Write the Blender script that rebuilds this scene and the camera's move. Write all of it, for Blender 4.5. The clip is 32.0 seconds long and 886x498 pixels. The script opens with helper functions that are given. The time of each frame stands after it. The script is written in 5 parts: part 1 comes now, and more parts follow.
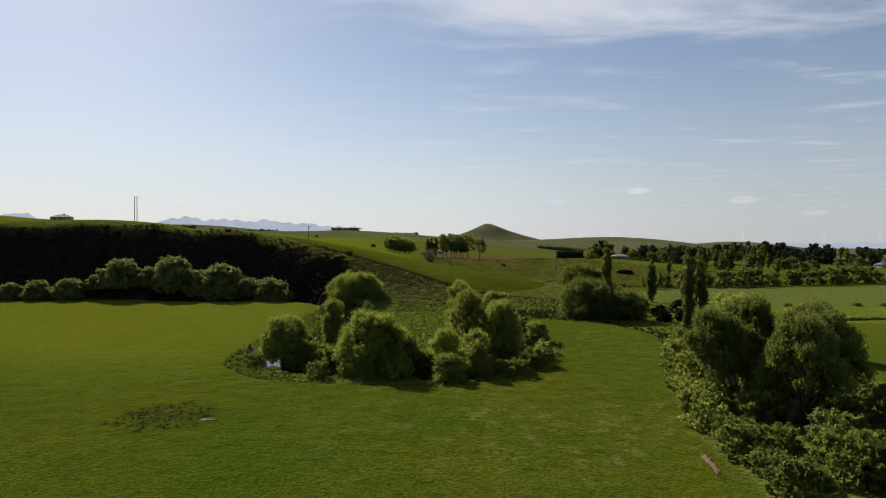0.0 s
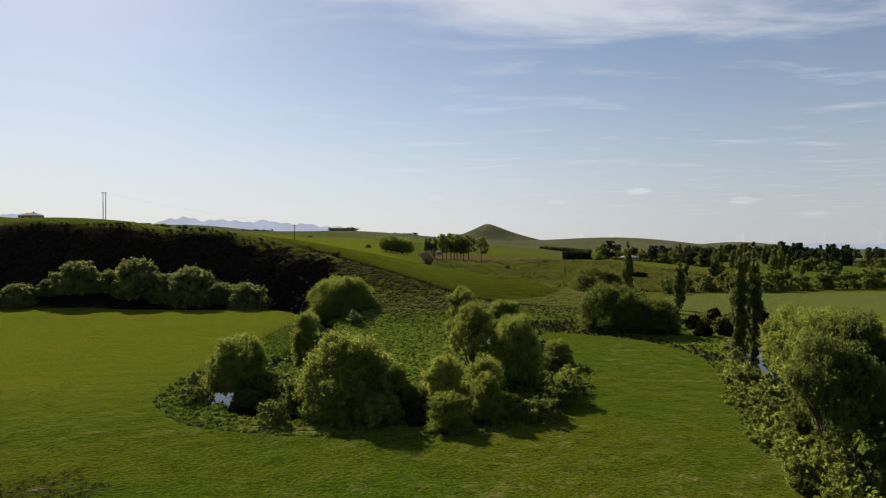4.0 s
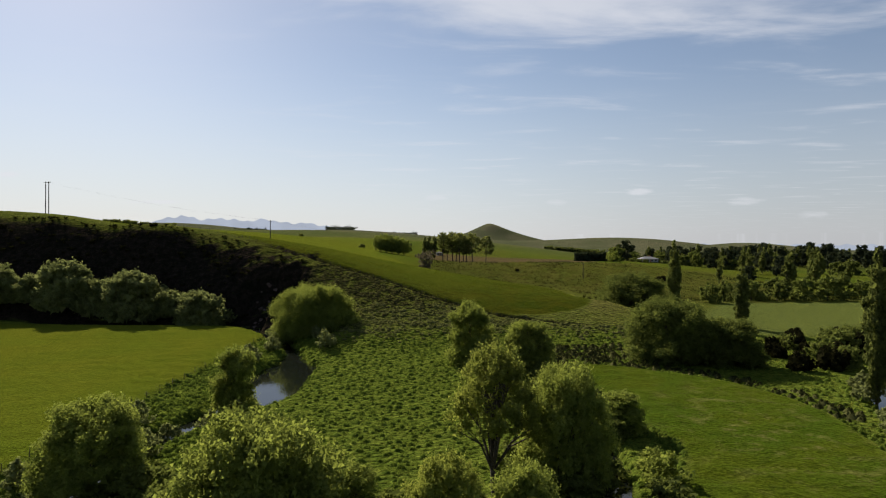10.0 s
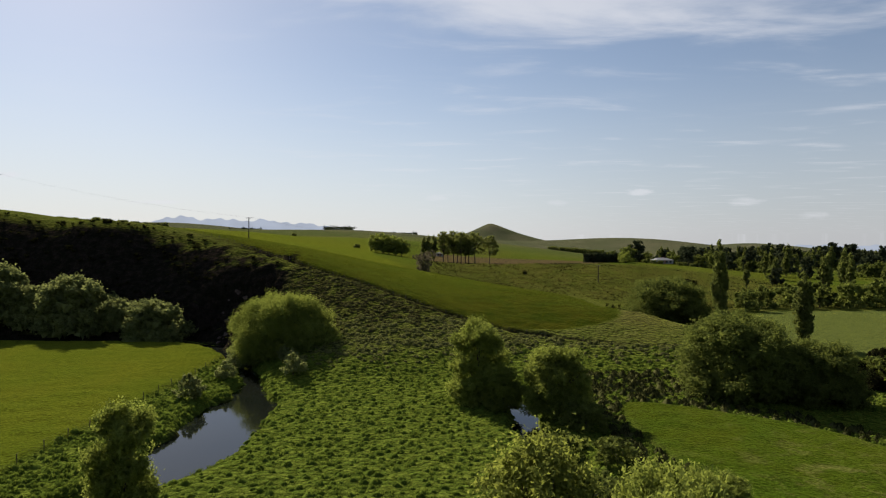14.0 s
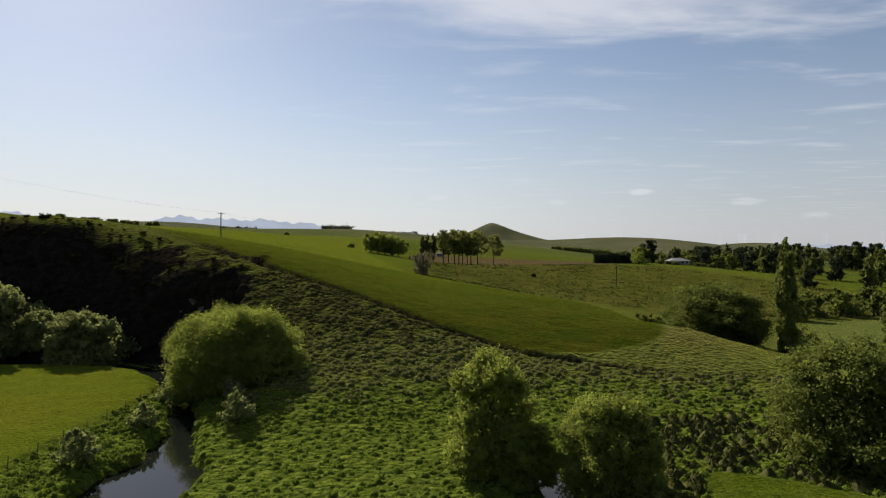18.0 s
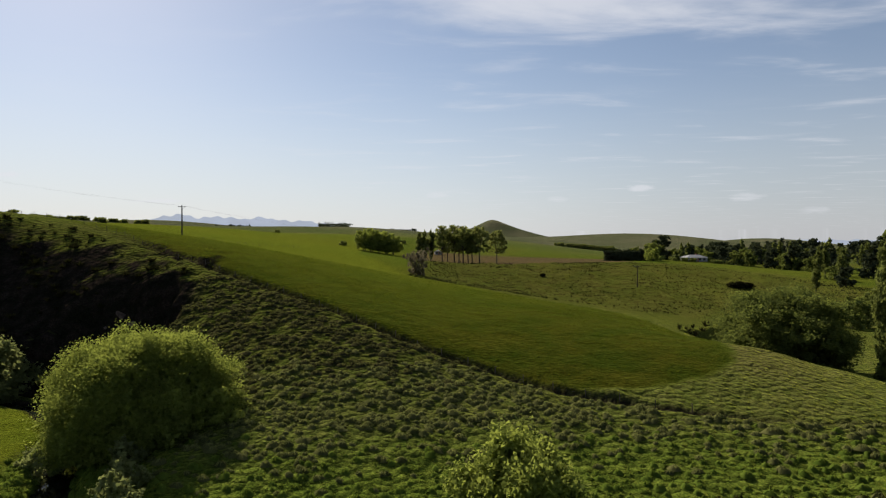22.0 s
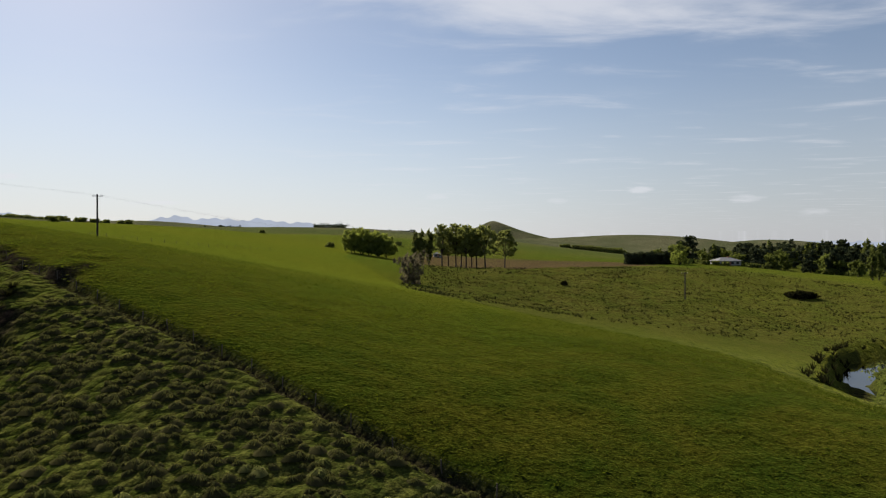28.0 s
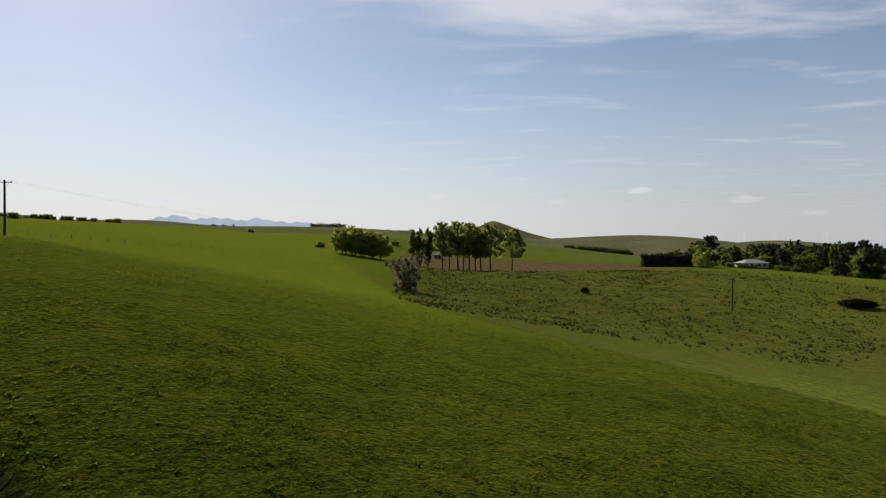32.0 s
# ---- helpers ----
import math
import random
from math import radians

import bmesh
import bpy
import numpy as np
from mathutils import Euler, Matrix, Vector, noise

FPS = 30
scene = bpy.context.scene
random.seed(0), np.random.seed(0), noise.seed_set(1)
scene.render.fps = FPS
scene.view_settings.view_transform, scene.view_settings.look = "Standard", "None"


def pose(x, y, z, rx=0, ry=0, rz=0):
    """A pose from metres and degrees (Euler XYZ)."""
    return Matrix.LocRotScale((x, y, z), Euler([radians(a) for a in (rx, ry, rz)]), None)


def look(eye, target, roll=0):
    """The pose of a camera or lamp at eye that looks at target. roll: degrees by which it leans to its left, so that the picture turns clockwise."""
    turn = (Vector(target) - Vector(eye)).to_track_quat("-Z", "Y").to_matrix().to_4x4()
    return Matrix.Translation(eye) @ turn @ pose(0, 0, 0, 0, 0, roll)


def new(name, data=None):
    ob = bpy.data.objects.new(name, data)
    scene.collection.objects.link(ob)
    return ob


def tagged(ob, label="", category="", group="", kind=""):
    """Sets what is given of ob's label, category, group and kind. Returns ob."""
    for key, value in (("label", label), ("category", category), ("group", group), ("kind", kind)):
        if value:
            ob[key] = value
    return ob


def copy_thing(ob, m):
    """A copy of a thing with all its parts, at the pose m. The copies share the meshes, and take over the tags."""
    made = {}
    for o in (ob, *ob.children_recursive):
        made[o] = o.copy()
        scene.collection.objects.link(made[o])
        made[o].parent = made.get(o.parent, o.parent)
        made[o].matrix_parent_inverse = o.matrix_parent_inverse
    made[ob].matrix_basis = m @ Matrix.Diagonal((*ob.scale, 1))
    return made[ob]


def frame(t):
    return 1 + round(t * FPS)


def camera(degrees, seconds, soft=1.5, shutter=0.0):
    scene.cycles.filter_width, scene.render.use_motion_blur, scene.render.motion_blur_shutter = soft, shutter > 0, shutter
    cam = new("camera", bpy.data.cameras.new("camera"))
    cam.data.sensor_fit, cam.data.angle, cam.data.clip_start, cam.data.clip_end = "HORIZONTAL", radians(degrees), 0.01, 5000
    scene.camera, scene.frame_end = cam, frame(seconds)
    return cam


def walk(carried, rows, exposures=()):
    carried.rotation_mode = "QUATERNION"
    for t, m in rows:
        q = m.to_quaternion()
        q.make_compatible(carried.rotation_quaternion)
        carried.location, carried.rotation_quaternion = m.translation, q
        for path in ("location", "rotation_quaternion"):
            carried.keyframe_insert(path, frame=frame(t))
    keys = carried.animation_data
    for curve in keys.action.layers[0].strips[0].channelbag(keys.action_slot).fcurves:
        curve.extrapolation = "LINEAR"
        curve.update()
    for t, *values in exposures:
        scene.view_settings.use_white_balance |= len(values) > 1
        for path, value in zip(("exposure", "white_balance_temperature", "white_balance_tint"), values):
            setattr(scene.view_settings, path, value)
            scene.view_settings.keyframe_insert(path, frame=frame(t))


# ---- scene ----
cam = camera(70.0, 32.0, soft=1.15)
EXPOSURE = 1.0
METRES, EYE, TILT, LEAN, TURN = 240.0, 24.0, -0.25, 0.0, 0.0
ROWS = [
    (0.0, 0.00000, 0.0000, 0.00000, 0.000, 0.000, -0.000),
    (0.5, 0.00006, 0.0162, 0.00019, -0.000, -0.013, 0.020),
    (1.0, 0.00013, 0.0324, 0.00019, -0.006, 0.006, 0.010),
    (1.5, 0.00039, 0.0485, 0.00019, -0.006, 0.013, 0.000),
    (2.0, 0.00058, 0.0646, 0.00026, -0.013, 0.026, 0.010),
    (2.5, 0.00078, 0.0808, 0.00032, -0.006, 0.026, 0.000),
    (3.0, 0.00104, 0.0968, 0.00026, -0.006, 0.052, 0.000),
    (3.5, 0.00117, 0.1128, 0.00026, -0.019, 0.058, 0.030),
    (5.5, 0.00058, 0.1769, 0.00078, -0.052, 0.071, -0.070),
    (6.0, 0.00052, 0.1928, 0.00091, -0.045, 0.084, -0.100),
    (6.5, 0.00052, 0.2087, 0.00104, -0.045, 0.078, -0.120),
    (7.0, 0.00058, 0.2244, 0.00130, -0.045, 0.084, -0.130),
    (7.5, 0.00052, 0.2401, 0.00149, -0.039, 0.084, -0.130),
    (8.0, 0.00058, 0.2559, 0.00136, -0.032, 0.078, -0.150),
    (8.5, 0.00097, 0.2718, 0.00143, 0.013, 0.065, -0.120),
    (9.0, 0.00104, 0.2876, 0.00143, 0.013, 0.065, -0.110),
    (9.5, 0.00091, 0.3033, 0.00162, 0.006, 0.071, -0.170),
    (10.0, 0.00130, 0.3192, 0.00162, 0.039, 0.045, -0.170),
    (10.5, 0.00156, 0.3352, 0.00149, 0.045, 0.065, -0.170),
    (11.0, 0.00162, 0.3511, 0.00136, 0.052, 0.058, -0.130),
    (11.5, 0.00175, 0.3669, 0.00130, 0.065, 0.058, -0.170),
    (12.0, 0.00188, 0.3824, 0.00156, 0.071, 0.039, -0.160),
    (12.5, 0.00169, 0.3982, 0.00143, 0.065, 0.078, -0.160),
    (13.0, 0.00169, 0.4138, 0.00143, 0.078, 0.084, -0.170),
    (13.5, 0.00175, 0.4295, 0.00162, 0.091, 0.117, -0.160),
    (14.0, 0.00188, 0.4453, 0.00201, 0.097, 0.078, -0.200),
    (14.5, 0.00214, 0.4612, 0.00175, 0.104, 0.104, -0.180),
    (16.5, 0.00285, 0.5239, 0.00246, 0.136, 0.045, -0.180),
    (17.0, 0.00285, 0.5394, 0.00259, 0.149, 0.026, -0.170),
    (17.5, 0.00279, 0.5549, 0.00279, 0.143, 0.026, -0.190),
    (18.0, 0.00298, 0.5703, 0.00266, 0.156, 0.045, -0.190),
    (18.5, 0.00324, 0.5858, 0.00266, 0.143, 0.039, -0.200),
    (19.0, 0.00376, 0.6013, 0.00266, 0.136, 0.013, -0.160),
    (19.5, 0.00428, 0.6168, 0.00279, 0.130, -0.052, -0.090),
    (20.0, 0.00480, 0.6320, 0.00279, 0.136, -0.078, -0.010),
    (20.5, 0.00509, 0.6473, 0.00279, 0.143, -0.117, 0.050),
    (21.0, 0.00582, 0.6627, 0.00259, 0.188, -0.136, 0.150),
    (21.5, 0.00572, 0.6780, 0.00266, 0.169, -0.175, 0.170),
    (22.0, 0.00561, 0.6933, 0.00266, 0.156, -0.182, 0.150),
    (22.5, 0.00577, 0.7086, 0.00266, 0.162, -0.149, 0.130),
    (23.0, 0.00599, 0.7242, 0.00266, 0.169, -0.149, 0.170),
    (23.5, 0.00605, 0.7397, 0.00253, 0.162, -0.110, 0.160),
    (24.0, 0.00566, 0.7554, 0.00298, 0.143, -0.136, 0.150),
    (24.5, 0.00546, 0.7710, 0.00279, 0.130, -0.052, 0.100),
    (25.0, 0.00540, 0.7864, 0.00311, 0.143, -0.097, 0.100),
    (25.5, 0.00536, 0.8017, 0.00331, 0.156, -0.084, 0.060),
    (26.0, 0.00519, 0.8171, 0.00331, 0.136, -0.091, 0.070),
    (26.5, 0.00489, 0.8324, 0.00337, 0.136, -0.078, 0.090),
    (28.5, 0.00473, 0.8932, 0.00311, 0.136, -0.026, 0.170),
    (29.0, 0.00456, 0.9085, 0.00305, 0.136, -0.052, 0.140),
    (29.5, 0.00424, 0.9238, 0.00305, 0.130, -0.045, 0.130),
    (30.0, 0.00406, 0.9390, 0.00318, 0.136, -0.026, 0.120),
    (30.5, 0.00395, 0.9542, 0.00331, 0.130, -0.026, 0.120),
    (31.0, 0.00377, 0.9694, 0.00344, 0.130, -0.019, 0.110),
    (31.5, 0.00356, 0.9846, 0.00357, 0.130, -0.006, 0.090),
    (32.0, 0.00341, 0.9996, 0.00383, 0.123, -0.006, 0.060),
]
walk(cam, [(t, pose(0, 0, EYE, TILT, LEAN, TURN) @ pose(METRES * x, METRES * y, METRES * z, 90 + pitch, roll, yaw)) for t, x, y, z, yaw, pitch, roll in ROWS],
     exposures=((0.0, EXPOSURE), (32.0, EXPOSURE)))

# ---------------------------------------------------------------- light
SUN_AZ, SUN_EL = radians(32.0), radians(34.0)      # to the left of straight ahead, above the horizon
world = bpy.data.worlds.new("sky")
scene.world = world
world.use_nodes = True


class Net:
    """Short hand for node trees."""

    def __init__(self, tree):
        self.tree = tree
        tree.nodes.clear()

    def add(self, kind, ins=None):
        n = self.tree.nodes.new(kind)
        for k, v in (ins or {}).items():
            self.put(n.inputs[k], v)
        return n

    def put(self, socket, v):
        if isinstance(v, bpy.types.NodeSocket):
            self.tree.links.new(v, socket)
        elif isinstance(v, bpy.types.Node):
            self.tree.links.new(v.outputs[0], socket)
        else:
            socket.default_value = v

    def math(self, op, a, b=0.0, clamp=False):
        n = self.add("ShaderNodeMath", {0: a, 1: b})
        n.operation, n.use_clamp = op, clamp
        return n.outputs[0]

    def mix(self, fac, a, b, blend="MIX"):
        n = self.add("ShaderNodeMix")
        n.data_type, n.blend_type = "RGBA", blend
        self.put(n.inputs[0], fac)
        self.put(n.inputs[6], (*a, 1) if isinstance(a, tuple) else a)
        self.put(n.inputs[7], (*b, 1) if isinstance(b, tuple) else b)
        return n.outputs[2]

    def noise(self, vec, scale, detail=3.0, rough=0.55, dist=0.0):
        n = self.add("ShaderNodeTexNoise", {"Scale": scale, "Detail": detail, "Roughness": rough, "Distortion": dist})
        if vec is not None:
            self.put(n.inputs["Vector"], vec)
        return n.outputs[0]

    def ramp(self, v, lo, hi):
        n = self.add("ShaderNodeMapRange", {0: v, 1: lo, 2: hi, 3: 0.0, 4: 1.0})
        n.interpolation_type = "SMOOTHSTEP"
        return n.outputs[0]

    def attr(self, name):
        n = self.add("ShaderNodeAttribute")
        n.attribute_name = name
        return n.outputs[2]


def build_sky():
    n = Net(world.node_tree)
    sky = n.add("ShaderNodeTexSky")
    sky.sky_type, sky.sun_disc, sky.sun_elevation, sky.sun_rotation = "NISHITA", False, SUN_EL, -SUN_AZ
    sky.altitude, sky.air_density, sky.dust_density, sky.ozone_density = 100.0, 1.0, 0.4, 1.5
    co = n.add("ShaderNodeTexCoord").outputs["Generated"]
    sep = n.add("ShaderNodeSeparateXYZ", {0: co})
    rise = sep.outputs[2]
    ahead = n.math("MAXIMUM", sep.outputs[1], 0.05)
    u, v = n.math("DIVIDE", sep.outputs[0], ahead), n.math("DIVIDE", rise, ahead)
    # pale haze: strongest at the skyline, thin overhead
    veil = n.math("SUBTRACT", 1.0, n.ramp(rise, -0.04, 0.30))
    toward = n.add("ShaderNodeVectorMath", {0: co, 1: (-math.sin(SUN_AZ) * math.cos(SUN_EL), math.cos(SUN_AZ) * math.cos(SUN_EL), math.sin(SUN_EL))})
    toward.operation = "DOT_PRODUCT"
    bright = n.ramp(toward.outputs["Value"], -0.5, 0.3)
    veil = n.math("MULTIPLY", veil, n.math("ADD", 0.3, n.math("MULTIPLY", bright, 0.7)))
    col = n.mix(n.math("ADD", n.math("MULTIPLY", veil, 0.74), 0.13), n.mix(1.0, sky.outputs[0], (0.88, 0.85, 0.862), "MULTIPLY"), n.mix(n.ramp(sep.outputs[0], -0.1, 0.55), HAZE_SKY, HAZE_AWAY))
    # a torn sheet of high cloud
    up = n.math("MAXIMUM", rise, 0.02)
    plane = n.add("ShaderNodeCombineXYZ", {0: n.math("DIVIDE", sep.outputs[0], up), 1: n.math("DIVIDE", sep.outputs[1], up), 2: 0.0})
    warp = n.add("ShaderNodeMapping", {"Vector": plane.outputs[0], "Rotation": (0, 0, -0.35), "Scale": (0.8, 1.5, 1.0)})
    wisps = n.noise(warp.outputs[0], 1.25, 7.0, 0.56, 0.4)
    edge = n.math("SUBTRACT", v, n.math("ADD", 0.318, n.math("MULTIPLY", n.math("ABSOLUTE", n.math("SUBTRACT", u, 0.20)), 0.13)))
    sheet = n.math("ADD", n.ramp(edge, -0.05, 0.10), n.math("MULTIPLY", n.math("SUBTRACT", wisps, 0.5), 2.3))
    band = n.math("MULTIPLY", n.ramp(sheet, 0.05, 1.0), n.ramp(u, -0.42, -0.1))
    band = n.math("MULTIPLY", band, n.math("MULTIPLY", n.ramp(sep.outputs[1], -0.05, 0.4), n.math("SUBTRACT", 1.0, n.math("MULTIPLY", n.ramp(rise, 0.42, 0.7), 0.8))))
    col = n.mix(n.math("MULTIPLY", band, 0.72), col, CLOUD)
    thin = n.math("MULTIPLY", n.ramp(wisps, 0.45, 0.75), n.ramp(rise, 0.06, 0.25))
    col = n.mix(n.math("MULTIPLY", thin, 0.07), col, CLOUD)
    # small flat clouds low over the skyline
    torn = n.noise(n.add("ShaderNodeMapping", {"Vector": co, "Scale": (40, 40, 160)}).outputs[0], 1.0, 4.0)
    for cu, cv, wide, tall_, dense in SMALL_CLOUDS:
        du = n.math("DIVIDE", n.math("SUBTRACT", u, cu), wide)
        dv = n.math("DIVIDE", n.math("SUBTRACT", v, cv), tall_)
        r2 = n.math("ADD", n.math("MULTIPLY", du, du), n.math("MULTIPLY", dv, dv))
        body = n.ramp(n.math("SUBTRACT", n.math("ADD", n.math("MULTIPLY", torn, 2.2), -0.15), r2), 0.0, 1.0)
        col = n.mix(n.math("MULTIPLY", body, dense), col, CLOUD)
    bg = n.add("ShaderNodeBackground", {0: col, 1: SKY})
    n.add("ShaderNodeOutputWorld", {0: bg})


CLOUD, HAZE_SKY, HAZE_AWAY, SKY = (7.65, 7.75, 8.25), (6.4, 6.7, 7.25), (4.85, 5.1, 5.6), 0.05
SMALL_CLOUDS = ((0.309, 0.088, 0.030, 0.007, 0.55), (0.475, 0.073, 0.036, 0.008, 0.35), (0.582, 0.052, 0.030, 0.007, 0.35), (-0.013, 0.078, 0.022, 0.006, 0.3),
                (0.18, 0.070, 0.02, 0.006, 0.2), (-0.692, 0.112, 0.030, 0.006, 0.7), (-0.457, 0.070, 0.055, 0.004, 0.5))
build_sky()
sun = new("sun", bpy.data.lights.new("sun", "SUN"))
sun.data.energy, sun.data.angle, sun.data.color = 5.0, radians(0.6), (1.0, 0.89, 0.745)
sun.matrix_world = look((0, 0, 0), (math.sin(SUN_AZ) * math.cos(SUN_EL), -math.cos(SUN_AZ) * math.cos(SUN_EL), -math.sin(SUN_EL)))
tagged(sun, kind="structure")

# ---------------------------------------------------------------- lie of the land
LINES = {
    "bluff_edge": ((-420, 312, 35), (-360, 306, 34.4), (-300, 302, 34), (-255, 300, 33.6), (-210, 298, 32.8), (-170, 296, 32.6), (-135, 294, 32.0), (-100, 292, 29.3), (-66, 287, 22.3), (-48, 275, 18)),
    "bluff_foot": ((-420, 270, 0.5), (-360, 269, 0.8), (-300, 268, 1.0), (-255, 268, 1.1), (-210, 267, 1.3), (-170, 267, 1.4), (-100, 267, 1.4), (-68, 262, 1.4), (-45, 248, 2.2)),
    "spur_edge": ((-25, 266, 14.8), (-7, 256, 10.8), (13, 247, 6.6), (40, 237, 4.8), (58, 231, 3.6)),
    "spur_foot": ((-27, 218, 1.6), (-15, 235, 5.0), (0, 224, 2.2), (20, 219, 0.7), (38, 216, 0.4), (56, 212, 0.0)),
    "spur_crest": ((-230, 335, 34.8), (-166, 342, 35.4), (-115, 318, 30.6), (-74, 347, 25.6), (-30, 335, 19.5), (0, 285, 13.0), (12, 322, 12.5), (37, 291, 9.8), (46, 258, 8.6)),
    "gully": ((-12, 402, 12.8), (30, 378, 7.8), (60, 345, 4.2), (78, 305, 2.4), (62, 276, 1.6), (72, 258, 2.5), (90, 244, 0.6)),
    "far_knoll": ((70, 392, 8.3), (20, 432, 13.0), (70, 455, 14.2), (120, 468, 13.0), (155, 468, 8.0), (122, 425, 5.4)),
    "upland": ((10, 527, 12.4), (60, 565, 13.0), (157, 565, 13.0), (-41, 525, 20), (-110, 430, 30), (-220, 450, 37.0), (-420, 420, 36), (-420, 620, 40), (-270, 620, 40), (-150, 620, 37), (0, 680, 17)),
    "plain": ((120, 200, -6), (110, 320, 0), (170, 400, 2.4), (190, 470, 4.0), (230, 600, 6.0), (300, 420, 2.0), (0, 150, -18), (-200, 200, -50)),
}
KNOTS = np.array([p for line in LINES.values() for p in line], float)
SOFT = 6.0


def kernel(ax, ay, bx, by):
    return np.sqrt((ax - bx) ** 2 + (ay - by) ** 2 + SOFT ** 2)


def solve_land():
    n = len(KNOTS)
    a = np.zeros((n + 3, n + 3))
    a[:n, :n] = kernel(KNOTS[:, None, 0], KNOTS[:, None, 1], KNOTS[None, :, 0], KNOTS[None, :, 1])
    a[:n, n:] = np.column_stack([np.ones(n), KNOTS[:, :2] / 100])
    a[n:, :n] = a[:n, n:].T
    return np.linalg.solve(a, np.concatenate([KNOTS[:, 2], [0, 0, 0]]))


WEIGHTS = solve_land()


def smooth(v, lo, hi):
    v = np.clip((v - lo) / (hi - lo), 0, 1)
    return v * v * (3 - 2 * v)


def wave(x, y, size, seed):
    """Soft pseudo-noise in -1..1 out of turned sines."""
    rng = np.random.RandomState(seed)
    out = 0
    for k in range(7):
        a, w, ph = rng.uniform(0, 6.283), rng.uniform(0.6, 1.7), rng.uniform(0, 6.283)
        out = out + np.sin((x * np.cos(a) + y * np.sin(a)) * w * 6.283 / size + ph + 1.3 * np.sin((y * np.cos(a) - x * np.sin(a)) * 4.1 / size + ph * 2))
    return out / 4.2


def to_line(x, y, line):
    """Distance to a polyline and how far along it (0..n) the nearest place is."""
    best, along = np.full(np.shape(x), 1e9), np.zeros(np.shape(x))
    for i, (a, b) in enumerate(zip(line[:-1], line[1:])):
        dx, dy = b[0] - a[0], b[1] - a[1]
        t = np.clip(((x - a[0]) * dx + (y - a[1]) * dy) / (dx * dx + dy * dy), 0, 1)
        d = np.hypot(x - a[0] - t * dx, y - a[1] - t * dy)
        along = np.where(d < best, i + t, along)
        best = np.minimum(best, d)
    return best, along


def inside(x, y, loop, soft=1.5):
    """1 inside the closed outline, 0 outside, soft at its edge."""
    x, y = np.asarray(x, float), np.asarray(y, float)
    odd = np.zeros(x.shape, bool)
    for a, b in zip(loop, loop[1:] + loop[:1]):
        if a[1] != b[1]:
            odd ^= ((a[1] > y) != (b[1] > y)) & (x < (b[0] - a[0]) * (y - a[1]) / (b[1] - a[1]) + a[0])
    d, _ = to_line(x, y, loop + loop[:1])
    return smooth(np.where(odd, d, -d), -soft, soft)


def bend(line, n=6):
    """A smooth line through the given corners."""
    p = np.array([line[0], *line, line[-1]], float)
    out = []
    for i in range(1, len(p) - 2):
        for t in np.linspace(0, 1, n, endpoint=False):
            a, b, c, d = p[i - 1:i + 3]
            out.append(tuple(0.5 * (2 * b + (c - a) * t + (2 * a - 5 * b + 4 * c - d) * t * t + (3 * b - a - 3 * c + d) * t ** 3)))
    return out + [tuple(p[-1])]


OXBOW = bend([(-120, 263), (-85, 262), (-62, 259), (-50, 251), (-44, 240), (-36, 226), (-31.8, 212), (-30.2, 196), (-30.4, 180), (-34.5, 165), (-38.5, 150), (-37.5, 136), (-29, 128), (-16, 124), (-2, 122.5),
              (9, 127), (17, 138), (19.5, 152), (17.5, 170), (12.6, 188), (12.2, 203), (9, 214)], 4)
POOL = bend([(52, 288), (60, 300), (68, 313), (78, 328), (94, 342), (118, 350)], 4)
STREAM = bend([(20, -40), (28, 30), (37, 60), (40, 75), (42, 88), (47, 102), (53, 118), (59, 135), (64, 155), (70, 174), (80, 188), (105, 197), (160, 205), (300, 215)], 4)
MEADOW = bend([(31, -150), (29, 40), (33, 65), (34, 82), (40, 112), (50, 142), (55, 160), (56, 175), (50, 190), (40, 198), (29, 203), (25.5, 193), (28, 165), (29, 153), (25, 141),
               (18, 128), (10, 117), (0, 113), (-11, 112.6), (-24, 114.6), (-35, 118.5), (-43, 127.5), (-46.5, 139), (-46.5, 165), (-46, 192), (-45, 240), (-54, 254), (-100, 257)], 4) + [(-600, 258), (-600, -150)]
FENCE = bend([(-200, 331), (-130, 322), (-80, 307), (-57, 291), (-42, 281.3), (-25.5, 271.0), (-13.5, 263.0), (-3.4, 255.2), (7.3, 248.8), (17, 243.2), (36, 236.2), (49, 234.9), (60, 233.5)], 6)
HILLFIELD = [p for p in FENCE if -300 < p[0] < 18] + bend([(25, 243.6), (33.5, 246.3), (39.5, 250.5), (42.5, 258), (43, 270), (40, 288), (20, 316), (-4, 348), (-13, 396)], 4) + [(-40, 470), (-60, 700), (-900, 900), (-900, 340)]
CROP = [(83, 240), (320, 226), (320, 420), (232, 345), (112, 330), (97, 305), (80, 278)]
LOWFIELD = [(82, 90), (82, 178), (110, 190), (320, 205), (320, 60)]
PLOUGH = [(-20, 506), (42, 503), (112, 530), (108, 600), (-16, 612)]


def base(y):
    return -1.0 + 0.0155 * (np.clip(y, 20, 256) - 90)


def creek_half(along, line):
    """Half width of the water: the reach below the willow is broad."""
    y = np.interp(along, np.arange(len(line)), [p[1] for p in line])
    x = np.interp(along, np.arange(len(line)), [p[0] for p in line])
    return 1.35 - 0.65 * smooth(x, -8, 6) + 2.8 * smooth(y, 168, 182) * (1 - smooth(y, 203, 211)) * (x < -20) - 0.6 * smooth(y, 212, 218) * (1 - smooth(y, 243, 250)) * (x < -20)


